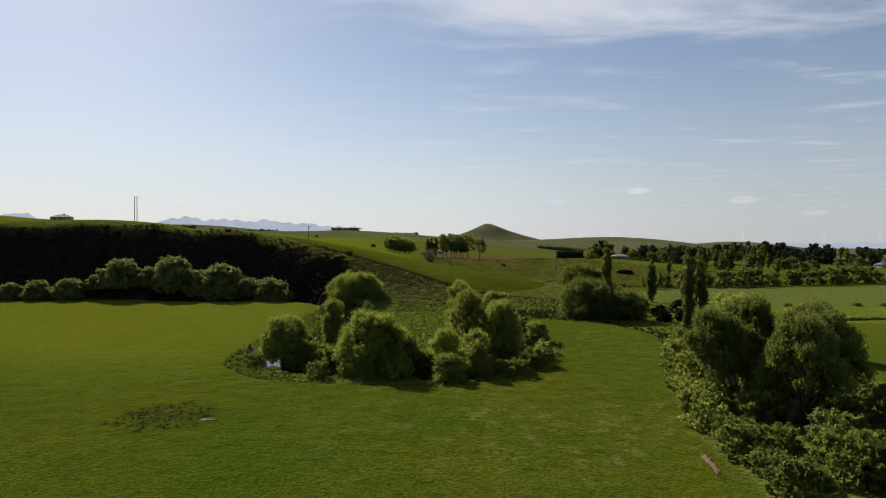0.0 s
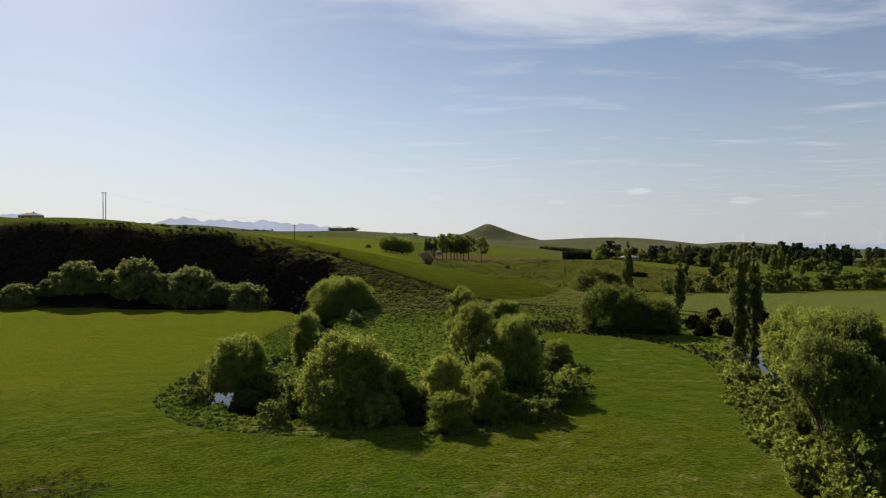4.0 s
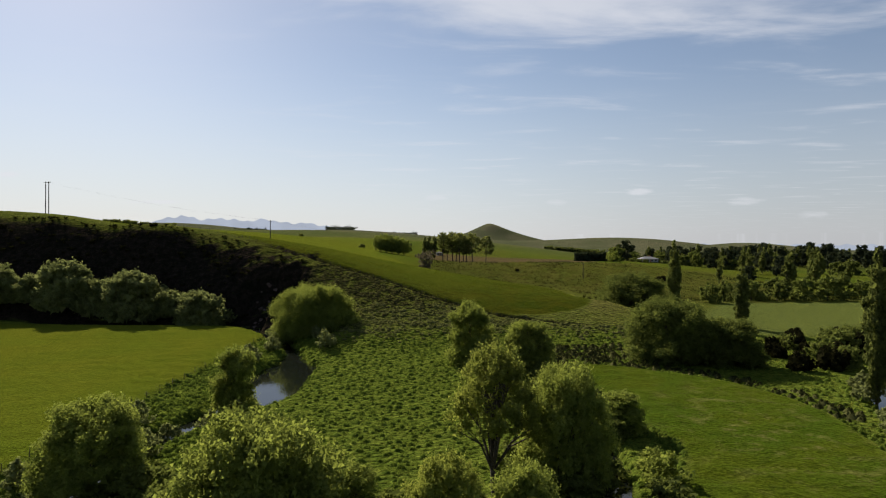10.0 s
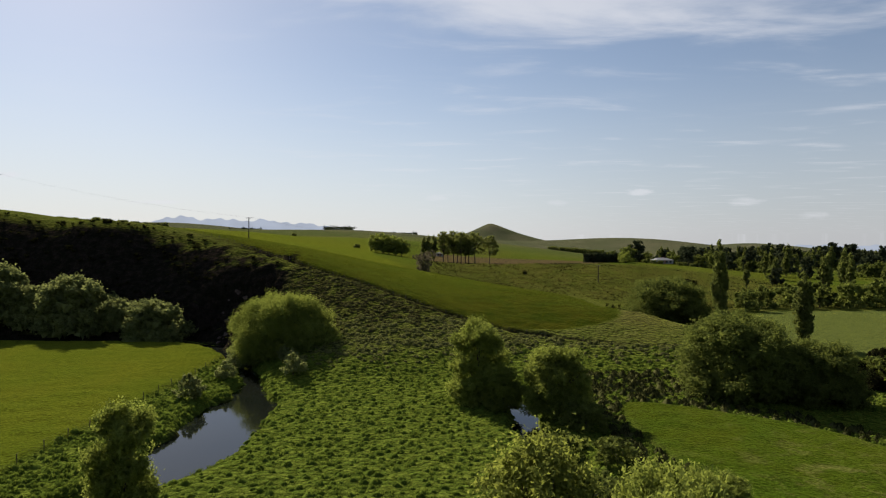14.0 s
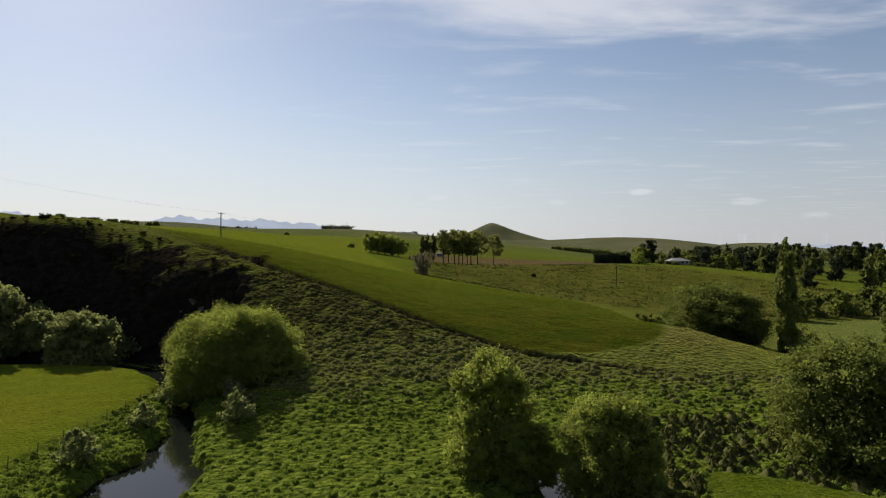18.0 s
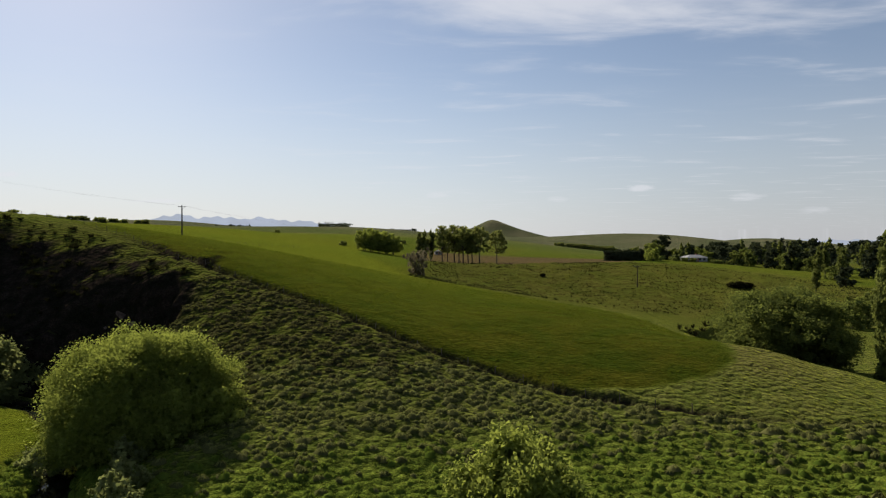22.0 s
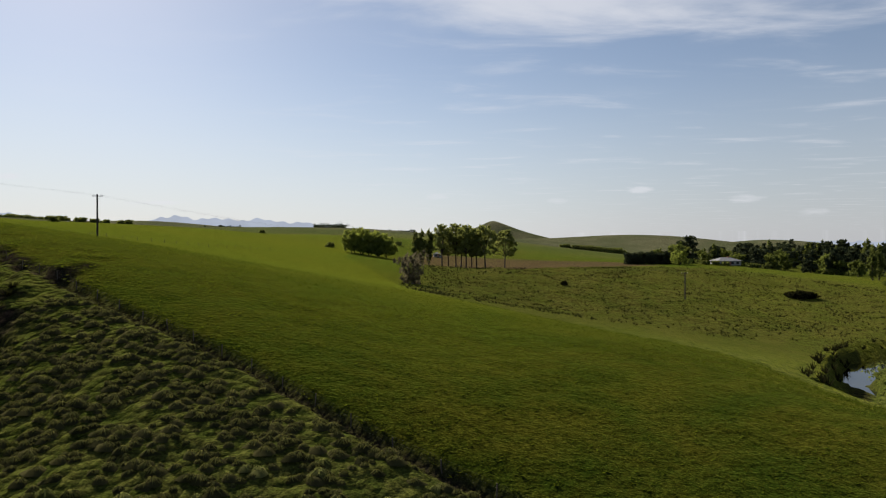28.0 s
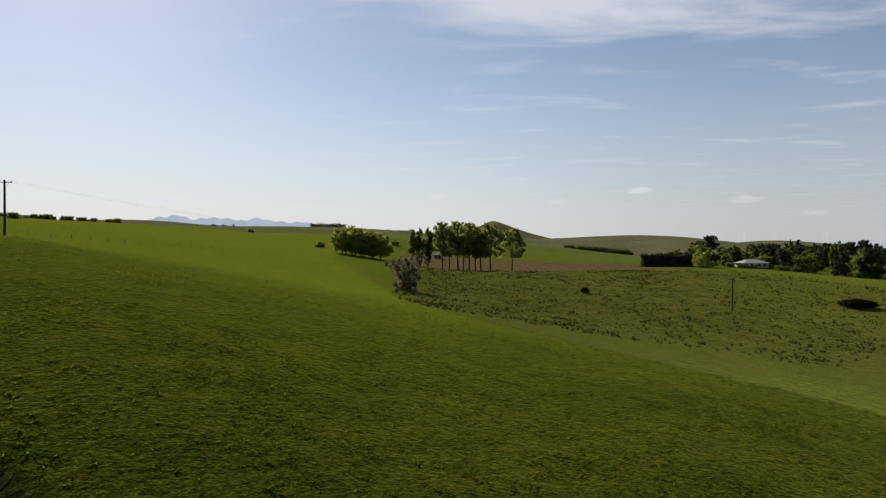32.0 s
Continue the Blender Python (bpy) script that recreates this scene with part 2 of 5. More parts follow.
def far_land(x, y):
    d = np.hypot(x, y)
    a = x / np.maximum(np.abs(y), 1.0)
    left = 1 - smooth(a, -0.15, 0.30)
    climb = 0.026 * left + 0.006 * (1 - smooth(a, 0.2, 0.75))
    z = 5 + climb * np.minimum(d, 1500) + 6 * left
    z = z + 0.010 * np.minimum(d, 1300) * (1 - smooth(a, -0.55, -0.22))
    z = z + (3 + 4 * left) * wave(x, y, 520, 3) * smooth(d, 600, 1000)
    z = z - 0.045 * np.maximum(d - 1600, 0) * left * (1 - smooth(d, 1600, 3500) * 0.4)
    # the cone on the skyline and the low green hills beside it
    z = z + 66 * np.exp(-(np.sqrt((x - 174) ** 2 + (y - 2500) ** 2 + 120) / 108) ** 1.35) + 34 * np.exp(-(((x - 230) / 330) ** 2 + ((y - 2550) / 260) ** 2))
    z = z + 38 * np.exp(-(((x - 470) / 240) ** 2 + ((y - 1750) / 260) ** 2)) + 26 * np.exp(-(((x - 900) / 160) ** 2 + ((y - 1950) / 250) ** 2))
    return z


def tufts(x, y, cell, seed):
    """Heights 0..1 of close-set rounded cushions, one to a cell."""
    out = np.zeros(np.shape(x))
    ix, iy = np.floor(x / cell), np.floor(y / cell)
    for dx in (-1, 0, 1):
        for dy in (-1, 0, 1):
            cx, cy = ix + dx, iy + dy
            h = np.sin(cx * 127.1 + cy * 311.7 + seed) * 43758.5453
            a = h - np.floor(h)
            h = np.sin(cx * 269.5 + cy * 183.3 + seed) * 43758.5453
            b = h - np.floor(h)
            h = np.sin(cx * 419.2 + cy * 371.9 + seed) * 43758.5453
            c = h - np.floor(h)
            d = np.hypot(x - (cx + 0.15 + 0.7 * a) * cell, y - (cy + 0.15 + 0.7 * b) * cell)
            r = cell * (0.45 + 0.4 * c)
            out = np.maximum(out, np.clip(1 - (d / r) ** 2, 0, 1) * (0.45 + 0.55 * a))
    return out


def lump_height(x, y):
    return 0.14 * tufts(x / 1.1, y, 1.15, 1.0) + 0.06 * tufts(x / 1.15, y, 0.8, 2.0)


def below_fence(x, y):
    """Signed distance from the spur's fence, positive on the lower side."""
    d, _ = to_line(x, y, FENCE)
    f = np.array(FENCE)
    return np.where(y < np.interp(x, f[:, 0], f[:, 1]), d, -d)


def ditch(out, x):
    """Depth of the ditch that runs along the lower side of the spur's fence."""
    return 0.6 * np.exp(-((out - 0.35) / 0.5) ** 2) * smooth(x, -90, -62) * (1 - 0.6 * smooth(x, 24, 40))


def land(x, y, fine=True):
    x, y = np.broadcast_arrays(np.asarray(x, float), np.asarray(y, float))
    k = len(KNOTS)
    up = WEIGHTS[k] + WEIGHTS[k + 1] * x / 100 + WEIGHTS[k + 2] * y / 100
    for w, p in zip(WEIGHTS[:k], KNOTS):
        up = up + w * kernel(x, y, p[0], p[1])
    b = base(y)
    h = up - b
    z = b + 0.5 * (h + np.sqrt(h * h + 0.6))
    blend = np.maximum(smooth(np.hypot(x * 0.9, y - 300), 330, 620), smooth(y, 560, 720))
    blend = np.maximum(blend, smooth(x, 230, 420) * smooth(y, 300, 500))
    blend = np.where(y < 235, np.where(x < 0, smooth(-x, 300, 600), smooth(x, 200, 500)) * smooth(y, 0, 235) * 0, blend)
    z = z * (1 - blend) + far_land(x, y) * blend
    for line, deep, half in ((OXBOW, 2.6, None), (STREAM, 2.8, 0.9), (POOL, 3.6, 2.4)):
        d, s = to_line(x, y, line)
        w = creek_half(s, line) if half is None else half
        wob = 0.7 * wave(x, y, 9, 11)
        z = z - deep * (1 - smooth(d + wob, w - 0.6, w + 2.6)) * (np.abs(z - b) < 12)
    if fine:
        meadow, hill = inside(x, y, MEADOW, 0.9), inside(x, y, HILLFIELD, 0.5)
        rough = (1 - np.maximum(meadow, hill)) * (1 - inside(x, y, LOWFIELD, 3)) * (1 - inside(x, y, CROP, 3))
        near = (1 - smooth(np.abs(x), 90, 130)) * (1 - smooth(y, 300, 340)) * smooth(y, 60, 90)
        z = z + near * (0.10 * wave(x, y, 7, 5) + rough * (0.12 * wave(x, y, 5.5, 7)))
        close = (1 - smooth(np.abs(x - 2), 60, 66)) * (1 - smooth(y, 268, 278)) * smooth(y, 104, 110)
        wet = smooth(x, 20, 28) * (1 - smooth(y, 216, 226)) * smooth(y, 196, 204)
        lumps = lump_height(x, y) * (0.6 + 0.5 * smooth(h, 1, 4)) + 0.5 * wet * tufts(x, y, 1.9, 3.0)
        z = z + close * rough * lumps * (0.85 + 0.6 * wave(x, y, 8, 12))
        z = z + close * hill * 0.16 * tufts(x, y, 1.5, 4.0) * (0.6 + 0.5 * wave(x, y, 12, 13))
        # the slip at the bluff's end: a steep hollow bitten out of the slope
        bite = np.hypot((x + 53.5) / 14.0, (y - 265) / 11.0) + 0.12 * wave(x, y, 7, 14)
        z = z - 6.5 * (1 - smooth(bite, 0.72, 1.06)) * smooth(h, 0, 5)
        z = z + 0.8 * wave(x, y, 11, 16) * smooth(y, 350, 375) * (1 - smooth(y, 480, 495)) * smooth(x, -5, 10) * (1 - smooth(x, 150, 190)) * (1 - hill)
        steep = smooth(h, 3, 9) * (1 - smooth(y, 285, 300)) * (x < -40)
        z = z + steep * (0.45 * wave(x, y, 13, 8) + 0.3 * wave(x, y, 4.5, 9))
        # the ditch and bank under the spur's fence, and the low step down from the meadow to the creek bank
        out = below_fence(x, y)
        z = z - ditch(out, x) + 0.3 * smooth(-out, -0.1, 0.6) * (1 - smooth(-out, 3, 15)) * smooth(x, -85, -60) * (1 - smooth(x, 18, 30))
        z = z - 0.55 * rough * (y < 262) * (1 - smooth(h, 0.5, 3)) * near
    return z


GRID = {}


def ground_z(x, y):
    """Height of the built ground at a place."""
    xs, ys, z = GRID["x"], GRID["y"], GRID["z"]
    i = min(max(int(np.searchsorted(xs, x)) - 1, 0), len(xs) - 2)
    j = min(max(int(np.searchsorted(ys, y)) - 1, 0), len(ys) - 2)
    u, v = (x - xs[i]) / (xs[i + 1] - xs[i]), (y - ys[j]) / (ys[j + 1] - ys[j])
    return float((z[j, i] * (1 - u) + z[j, i + 1] * u) * (1 - v) + (z[j + 1, i] * (1 - u) + z[j + 1, i + 1] * u) * v)


# ---------------------------------------------------------------- materials
def material(name, rough=0.8, spec=0.2):
    m = bpy.data.materials.new(name)
    m.use_nodes = True
    n = Net(m.node_tree)
    out = n.add("ShaderNodeOutputMaterial")
    b = n.add("ShaderNodeBsdfPrincipled", {"Roughness": rough, "Specular IOR Level": spec})
    n.put(out.inputs[0], b)
    return m, n, b, out


def bump(n, b, height, strength, dist):
    n.put(b.inputs["Normal"], n.add("ShaderNodeBump", {"Height": height, "Strength": strength, "Distance": dist}))


def ground_material():
    m, n, b, _ = material("pasture", 0.9, 0.0)
    p = n.add("ShaderNodeNewGeometry").outputs["Position"]
    grain, tuft, drift, broad = n.noise(p, 2.2, 4, 0.7), n.noise(p, 0.55, 4, 0.65), n.noise(p, 0.06, 4, 0.6, 0.6), n.noise(p, 0.012, 3, 0.5)
    # pasture: lush green, yellower drifts, dry straw flecks
    grass = n.mix(n.ramp(drift, 0.35, 0.68), GRASS, GRASS_WARM)
    grass = n.mix(n.math("MULTIPLY", n.ramp(broad, 0.42, 0.62), 0.45), grass, GRASS_GOLD)
    grass = n.mix(n.math("MULTIPLY", n.ramp(tuft, 0.50, 0.68), 0.55), grass, GRASS_DEEP)
    dry = n.math("MULTIPLY", n.attr("dry"), n.ramp(n.noise(p, 0.30, 5, 0.7), 0.50, 0.66))
    grass = n.mix(n.math("MULTIPLY", dry, 0.6), grass, STRAW)
    grass = n.mix(n.math("MULTIPLY", n.attr("gold"), 0.75), grass, n.mix(n.ramp(drift, 0.3, 0.7), GOLD_A, GOLD_B))
    grass = n.mix(n.attr("grazed"), grass, n.mix(n.ramp(n.noise(p, 0.11, 6, 0.75), 0.35, 0.66), GRAZED_A, GRAZED_B))
    grass = n.mix(n.attr("knoll"), grass, n.mix(n.ramp(n.noise(p, 0.10, 6, 0.8), 0.38, 0.62), KNOLL_A, KNOLL_B))
    # rank grass of the banks and the steep slope
    rank = n.mix(n.ramp(tuft, 0.34, 0.66), RANK, RANK_PALE)
    rank = n.mix(n.math("MULTIPLY", n.ramp(drift, 0.5, 0.7), 0.3), rank, RANK_BROWN)
    cell = n.add("ShaderNodeTexVoronoi", {"Vector": n.add("ShaderNodeMapping", {"Vector": p, "Scale": (0.95, 1.0, 0.6)}).outputs[0], "Scale": 1.15})
    own = n.add("ShaderNodeSeparateXYZ", {0: cell.outputs["Color"]})
    rank = n.mix(n.math("MULTIPLY", own.outputs[0], 0.35), rank, n.mix(own.outputs[1], RANK, RANK_BROWN))
    # dry tips paler by height, so shade in the hollows is painted too
    rank = n.mix(n.math("MULTIPLY", n.attr("tip"), 0.5), rank, RANK_PALE)
    rank = n.mix(n.math("MULTIPLY", n.attr("lush"), 0.75), rank, n.mix(n.ramp(tuft, 0.36, 0.62), LUSH_A, LUSH_B))
    rank = n.mix(n.math("MULTIPLY", n.math("MULTIPLY", n.attr("dry"), n.attr("rank")), 0.6), rank, RANK_BROWN)
    # upper slope olive-brown and darkened, its steep shade put into the colour
    rank = n.mix(n.math("MULTIPLY", n.attr("upper"), 0.8), rank, n.mix(n.ramp(tuft, 0.35, 0.65), UPPER_A, UPPER_B))
    col = n.mix(n.attr("rank"), grass, rank)
    col = n.mix(n.attr("crop"), col, n.mix(drift, CROP_A, CROP_B))
    # far ground fades to paler colours: distance haze put into the base colour
    col = n.mix(n.attr("down"), col, n.mix(n.ramp(broad, 0.35, 0.65), HAZED_A, HAZED_B))
    col = n.mix(n.attr("soil"), col, n.mix(n.ramp(tuft, 0.3, 0.7), SOIL, SOIL_RED))
    # steep bluff: dark scrub, its near-black colour also holding the face's shade
    scrub = n.mix(n.ramp(tuft, 0.4, 0.62), SCRUB_SHADED, SCRUB_BROWN)
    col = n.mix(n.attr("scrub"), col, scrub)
    # creek and paddock mud, and the ditch's painted shadow line
    col = n.mix(n.attr("mud_shade"), col, MUD_SHADE)
    col = n.mix(n.math("MULTIPLY", n.ramp(grain, 0.40, 0.62), 0.7), col, (0.4, 0.4, 0.4), "MULTIPLY")
    # small dark tufts and fine blades
    spot = n.add("ShaderNodeTexVoronoi", {"Vector": p, "Scale": 1.7}).outputs["Distance"]
    spot = n.math("MULTIPLY", n.math("SUBTRACT", 1.0, n.ramp(spot, 0.16, 0.34)), n.ramp(n.noise(p, 0.2, 3, 0.6), 0.42, 0.60))
    col = n.mix(n.math("MULTIPLY", spot, 0.6), col, (0.35, 0.42, 0.45), "MULTIPLY")
    col = n.mix(n.ramp(n.noise(p, 5.0, 4, 0.75), 0.38, 0.62), n.mix(1.0, col, (0.72, 0.76, 0.72), "MULTIPLY"), n.mix(1.0, col, (1.8, 1.7, 1.8), "MULTIPLY"))
    n.put(b.inputs["Base Color"], col)
    cushion = n.math("SUBTRACT", 1.0, cell.outputs["Distance"])
    h = n.math("ADD", n.math("ADD", n.math("MULTIPLY", grain, 0.13), n.math("MULTIPLY", n.noise(p, 6.0, 3, 0.6), 0.05)), n.math("MULTIPLY", tuft, n.math("SUBTRACT", 0.20, n.math("MULTIPLY", n.attr("rank"), 0.1))))
    h = n.math("ADD", h, n.math("MULTIPLY", n.attr("rank"), n.math("MULTIPLY", cushion, 0.45)))
    h = n.math("ADD", h, n.math("MULTIPLY", n.noise(p, 1.1, 3, 0.6), 0.10))
    h = n.math("ADD", h, n.math("MULTIPLY", n.attr("knoll"), n.math("MULTIPLY", n.noise(p, 0.45, 4, 0.65), 0.7)))
    bump(n, b, h, 1.0, 0.95)
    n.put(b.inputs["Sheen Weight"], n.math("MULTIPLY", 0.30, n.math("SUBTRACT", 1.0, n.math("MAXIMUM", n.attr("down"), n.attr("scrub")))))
    n.put(b.inputs["Sheen Roughness"], 0.24)
    n.put(b.inputs["Sheen Tint"], (0.42, 0.46, 0.06, 1))
    return m


def leaf_material(name, dark, light, glow, through_=0.45, gloss=0.0):
    """Foliage: a matt leaf that lets some of the light through."""
    m, n, b, out = material(name, 0.9, gloss)
    rnd = n.add("ShaderNodeNewGeometry").outputs["Random Per Island"]
    own = n.add("ShaderNodeObjectInfo").outputs["Random"]
    p = n.add("ShaderNodeNewGeometry").outputs["Position"]
    v = n.math("ADD", n.math("MULTIPLY", rnd, 0.55), n.math("MULTIPLY", n.noise(p, 0.35, 3), 0.5))
    col = n.mix(n.ramp(v, 0.15, 0.9), dark, light)
    col = n.mix(n.math("MULTIPLY", own, 0.35), col, n.mix(0.5, dark, glow))
    n.put(b.inputs["Base Color"], col)
    tr = n.add("ShaderNodeBsdfTranslucent")
    n.put(tr.inputs[0], n.mix(0.8, col, glow))
    mixer = n.add("ShaderNodeMixShader", {0: through_, 1: b, 2: tr})
    n.put(out.inputs[0], mixer)
    return m


def plain_material(name, a, c, scale=2.0, rough=0.8, bumpy=0.02, metal=0.0, spec=0.2):
    m, n, b, _ = material(name, rough, spec)
    p = n.add("ShaderNodeTexCoord").outputs["Object"]
    v = n.noise(p, scale, 6, 0.65)
    n.put(b.inputs["Base Color"], n.mix(n.ramp(v, 0.3, 0.7), a, c))
    n.put(b.inputs["Metallic"], metal)
    bump(n, b, v, 0.6, bumpy)
    return m


def water_material():
    m, n, b, _ = material("creek water", 0.04, 0.5)
    p = n.add("ShaderNodeNewGeometry").outputs["Position"]
    n.put(b.inputs["Base Color"], n.mix(n.noise(p, 0.2, 3), (0.004, 0.006, 0.005), (0.009, 0.010, 0.008)))
    n.put(b.inputs["IOR"], 1.33)
    bump(n, b, n.noise(p, 1.6, 3), 0.06, 0.05)
    return m


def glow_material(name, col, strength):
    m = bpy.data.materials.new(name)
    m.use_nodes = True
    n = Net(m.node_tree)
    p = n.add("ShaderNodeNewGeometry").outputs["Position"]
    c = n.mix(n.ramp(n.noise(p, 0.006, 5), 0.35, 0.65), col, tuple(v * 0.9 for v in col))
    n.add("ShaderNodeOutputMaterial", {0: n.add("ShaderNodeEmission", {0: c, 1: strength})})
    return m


GRASS, GRASS_WARM, GRASS_GOLD, GRASS_DEEP = (0.0235, 0.0430, 0.0036), (0.0325, 0.0455, 0.0036), (0.0500, 0.0480, 0.0042), (0.0140, 0.0228, 0.0032)
GOLD_A, GOLD_B = (0.0545, 0.0700, 0.0058), (0.0660, 0.0750, 0.0068)
GRAZED_A, GRAZED_B = (0.0122, 0.0214, 0.0023), (0.0288, 0.0298, 0.0036)
HAZED_A, HAZED_B = (0.0500, 0.0570, 0.0310), (0.0690, 0.0700, 0.0420)
STRAW = (0.0936, 0.0897, 0.0273)
RANK, RANK_PALE, RANK_BROWN = (0.0230, 0.0370, 0.0052), (0.0580, 0.0680, 0.0150), (0.0600, 0.0530, 0.0190)
UPPER_A, UPPER_B = (0.0185, 0.0265, 0.0050), (0.0430, 0.0460, 0.0110)
LUSH_A, LUSH_B = (0.0340, 0.0580, 0.0058), (0.0680, 0.0960, 0.0110)
KNOLL_A, KNOLL_B = (0.0175, 0.0240, 0.0048), (0.0385, 0.0360, 0.0095)
CROP_A, CROP_B = (0.0420, 0.0560, 0.0150), (0.0500, 0.0630, 0.0180)
SOIL, SOIL_RED = (0.0351, 0.0218, 0.0156), (0.0546, 0.0328, 0.0234)
SCRUB_SHADED, SCRUB_BROWN, MUD_SHADE = (0.0078, 0.0082, 0.0050), (0.0180, 0.0142, 0.0108), (0.0150, 0.0128, 0.0085)
PASTURE = ground_material()
WILLOW = leaf_material("willow leaves", (0.029, 0.039, 0.0110), (0.135, 0.158, 0.037), (0.42, 0.49, 0.085), 0.30)
WILLOW_ROUND = leaf_material("dense willow leaves", (0.019, 0.026, 0.0080), (0.092, 0.110, 0.027), (0.44, 0.51, 0.090), 0.27)
WILLOW_DARK = leaf_material("dark willow leaves", (0.019, 0.026, 0.009), (0.080, 0.096, 0.026), (0.28, 0.33, 0.065), 0.24)
WILLOW_GREY = leaf_material("grey willow leaves", (0.038, 0.046, 0.021), (0.150, 0.168, 0.064), (0.34, 0.38, 0.12), 0.28)
WILLOW_GOLD = leaf_material("young willow leaves", (0.034, 0.042, 0.010), (0.125, 0.142, 0.032), (0.42, 0.47, 0.08), 0.32)
POPLAR = leaf_material("poplar leaves", (0.022, 0.029, 0.010), (0.090, 0.104, 0.033), (0.27, 0.31, 0.07), 0.26)
GUM = leaf_material("gum leaves", (0.044, 0.056, 0.020), (0.130, 0.145, 0.045), (0.34, 0.37, 0.09), 0.35)
# needles lifted and blued: haze on the far trees is in their colour
PINE = leaf_material("pine needles", (0.020, 0.027, 0.0165), (0.050, 0.060, 0.034), (0.07, 0.085, 0.035), 0.18)
RUSH = leaf_material("rush stems", (0.014, 0.017, 0.006), (0.032, 0.034, 0.012), (0.035, 0.04, 0.012), 0.2)
GORSE = leaf_material("scrub leaves", (0.0096, 0.0104, 0.0048), (0.0224, 0.0208, 0.0096), (0.0280, 0.0304, 0.0080), 0.15)
TWIGS = leaf_material("budding twigs", (0.064, 0.056, 0.036), (0.140, 0.122, 0.076), (0.16, 0.14, 0.085), 0.3)
TUSSOCK = leaf_material("tussock grass", (0.050, 0.060, 0.0150), (0.185, 0.188, 0.0620), (0.30, 0.32, 0.09), 0.28, 0.0)
LUSH = leaf_material("lush meadow grass", (0.040, 0.064, 0.0085), (0.110, 0.146, 0.0230), (0.24, 0.31, 0.04), 0.26, 0.0)
# darker copies for the cushions: shade between the blades put into the colour
TUSSOCK_SHADE = leaf_material("shaded tussock cushion", (0.034, 0.040, 0.012), (0.084, 0.086, 0.030), (0.09, 0.09, 0.035), 0.12, 0.0)
LUSH_SHADE = leaf_material("shaded lower grass", (0.034, 0.055, 0.0075), (0.080, 0.112, 0.017), (0.14, 0.19, 0.03), 0.2, 0.0)
# olive-brown tussocks, coloured darker for the steep upper slope's shade
TUSSOCK_UPPER = leaf_material("darkened olive-brown tussock grass", (0.034, 0.039, 0.011), (0.130, 0.128, 0.042), (0.22, 0.22, 0.06), 0.25, 0.0)
# cushions of the upper tussocks, again with the shade painted in
UPPER_TUSSOCK_SHADE = leaf_material("shaded upper tussock cushion", (0.018, 0.019, 0.008), (0.044, 0.042, 0.017), (0.05, 0.045, 0.02), 0.1, 0.0)
DEAD = leaf_material("dead ditch grass", (0.012, 0.010, 0.006), (0.036, 0.029, 0.016), (0.04, 0.033, 0.015), 0.12, 0.0)
TURF = leaf_material("pasture tufts", (0.010, 0.018, 0.002), (0.036, 0.048, 0.0050), (0.16, 0.20, 0.017), 0.3, 0.0)
BARK = plain_material("bark", (0.0298, 0.0238, 0.0170), (0.0850, 0.0697, 0.0527), 5.0, 0.9, 0.05)
POST = plain_material("weathered timber", (0.0298, 0.0255, 0.0204), (0.0680, 0.0595, 0.0485), 6.0, 0.9, 0.01)
POLE = plain_material("tarred timber pole", (0.0200, 0.0175, 0.0150), (0.0450, 0.0400, 0.0350), 4.0, 0.85, 0.01)
WIRE = plain_material("dull galvanised wire", (0.03, 0.03, 0.03), (0.05, 0.05, 0.05), 4.0, 0.9)
PORCELAIN = plain_material("glazed insulator", (0.5, 0.5, 0.48), (0.65, 0.65, 0.62), 4.0, 0.25, 0.0, 0.0, 0.5)
ROCK = plain_material("broken rock", (0.040, 0.028, 0.024), (0.095, 0.068, 0.058), 1.5, 0.9, 0.1)
CLAY = plain_material("bare clay bank", (0.060, 0.037, 0.022), (0.125, 0.080, 0.048), 1.2, 0.9, 0.08)
WALL_PAINT = plain_material("painted weatherboard", (0.2040, 0.1997, 0.1870), (0.2720, 0.2635, 0.2465), 1.0, 0.6, 0.005)
ROOF_WHITE = plain_material("pale roofing iron", (0.12, 0.12, 0.125), (0.17, 0.17, 0.17), 0.6, 0.45, 0.005, 0.0, 0.4)
ROOF_GREY = plain_material("grey roofing iron", (0.085, 0.09, 0.095), (0.13, 0.135, 0.14), 0.6, 0.85, 0.005, 0.0, 0.05)
GLASS = plain_material("dark window glass", (0.02, 0.025, 0.03), (0.03, 0.035, 0.04), 1.0, 0.06, 0.0, 0.0, 0.5)
BRICK = plain_material("brick chimney", (0.1870, 0.0850, 0.0595), (0.2720, 0.1360, 0.0935), 3.0, 0.9, 0.01)
WATER = water_material()


# ---------------------------------------------------------------- mesh helpers
def mesh_of(name, verts, faces, mat, shade=False, attrs=None):
    """A mesh out of arrays; faces all with the same number of corners."""
    me = bpy.data.meshes.new(name)
    verts, faces = np.asarray(verts, np.float32), np.asarray(faces, np.int32)
    me.vertices.add(len(verts))
    me.vertices.foreach_set("co", verts.ravel())
    k = faces.shape[1]
    me.loops.add(faces.size)
    me.loops.foreach_set("vertex_index", faces.ravel())
    me.polygons.add(len(faces))
    me.polygons.foreach_set("loop_start", np.arange(0, faces.size, k, dtype=np.int32))
    if shade:
        me.polygons.foreach_set("use_smooth", np.ones(len(faces), bool))
    for key, values in (attrs or {}).items():
        me.attributes.new(key, "FLOAT", "POINT").data.foreach_set("value", np.asarray(values, np.float32))
    me.update(calc_edges=True)
    me.materials.append(mat)
    return me


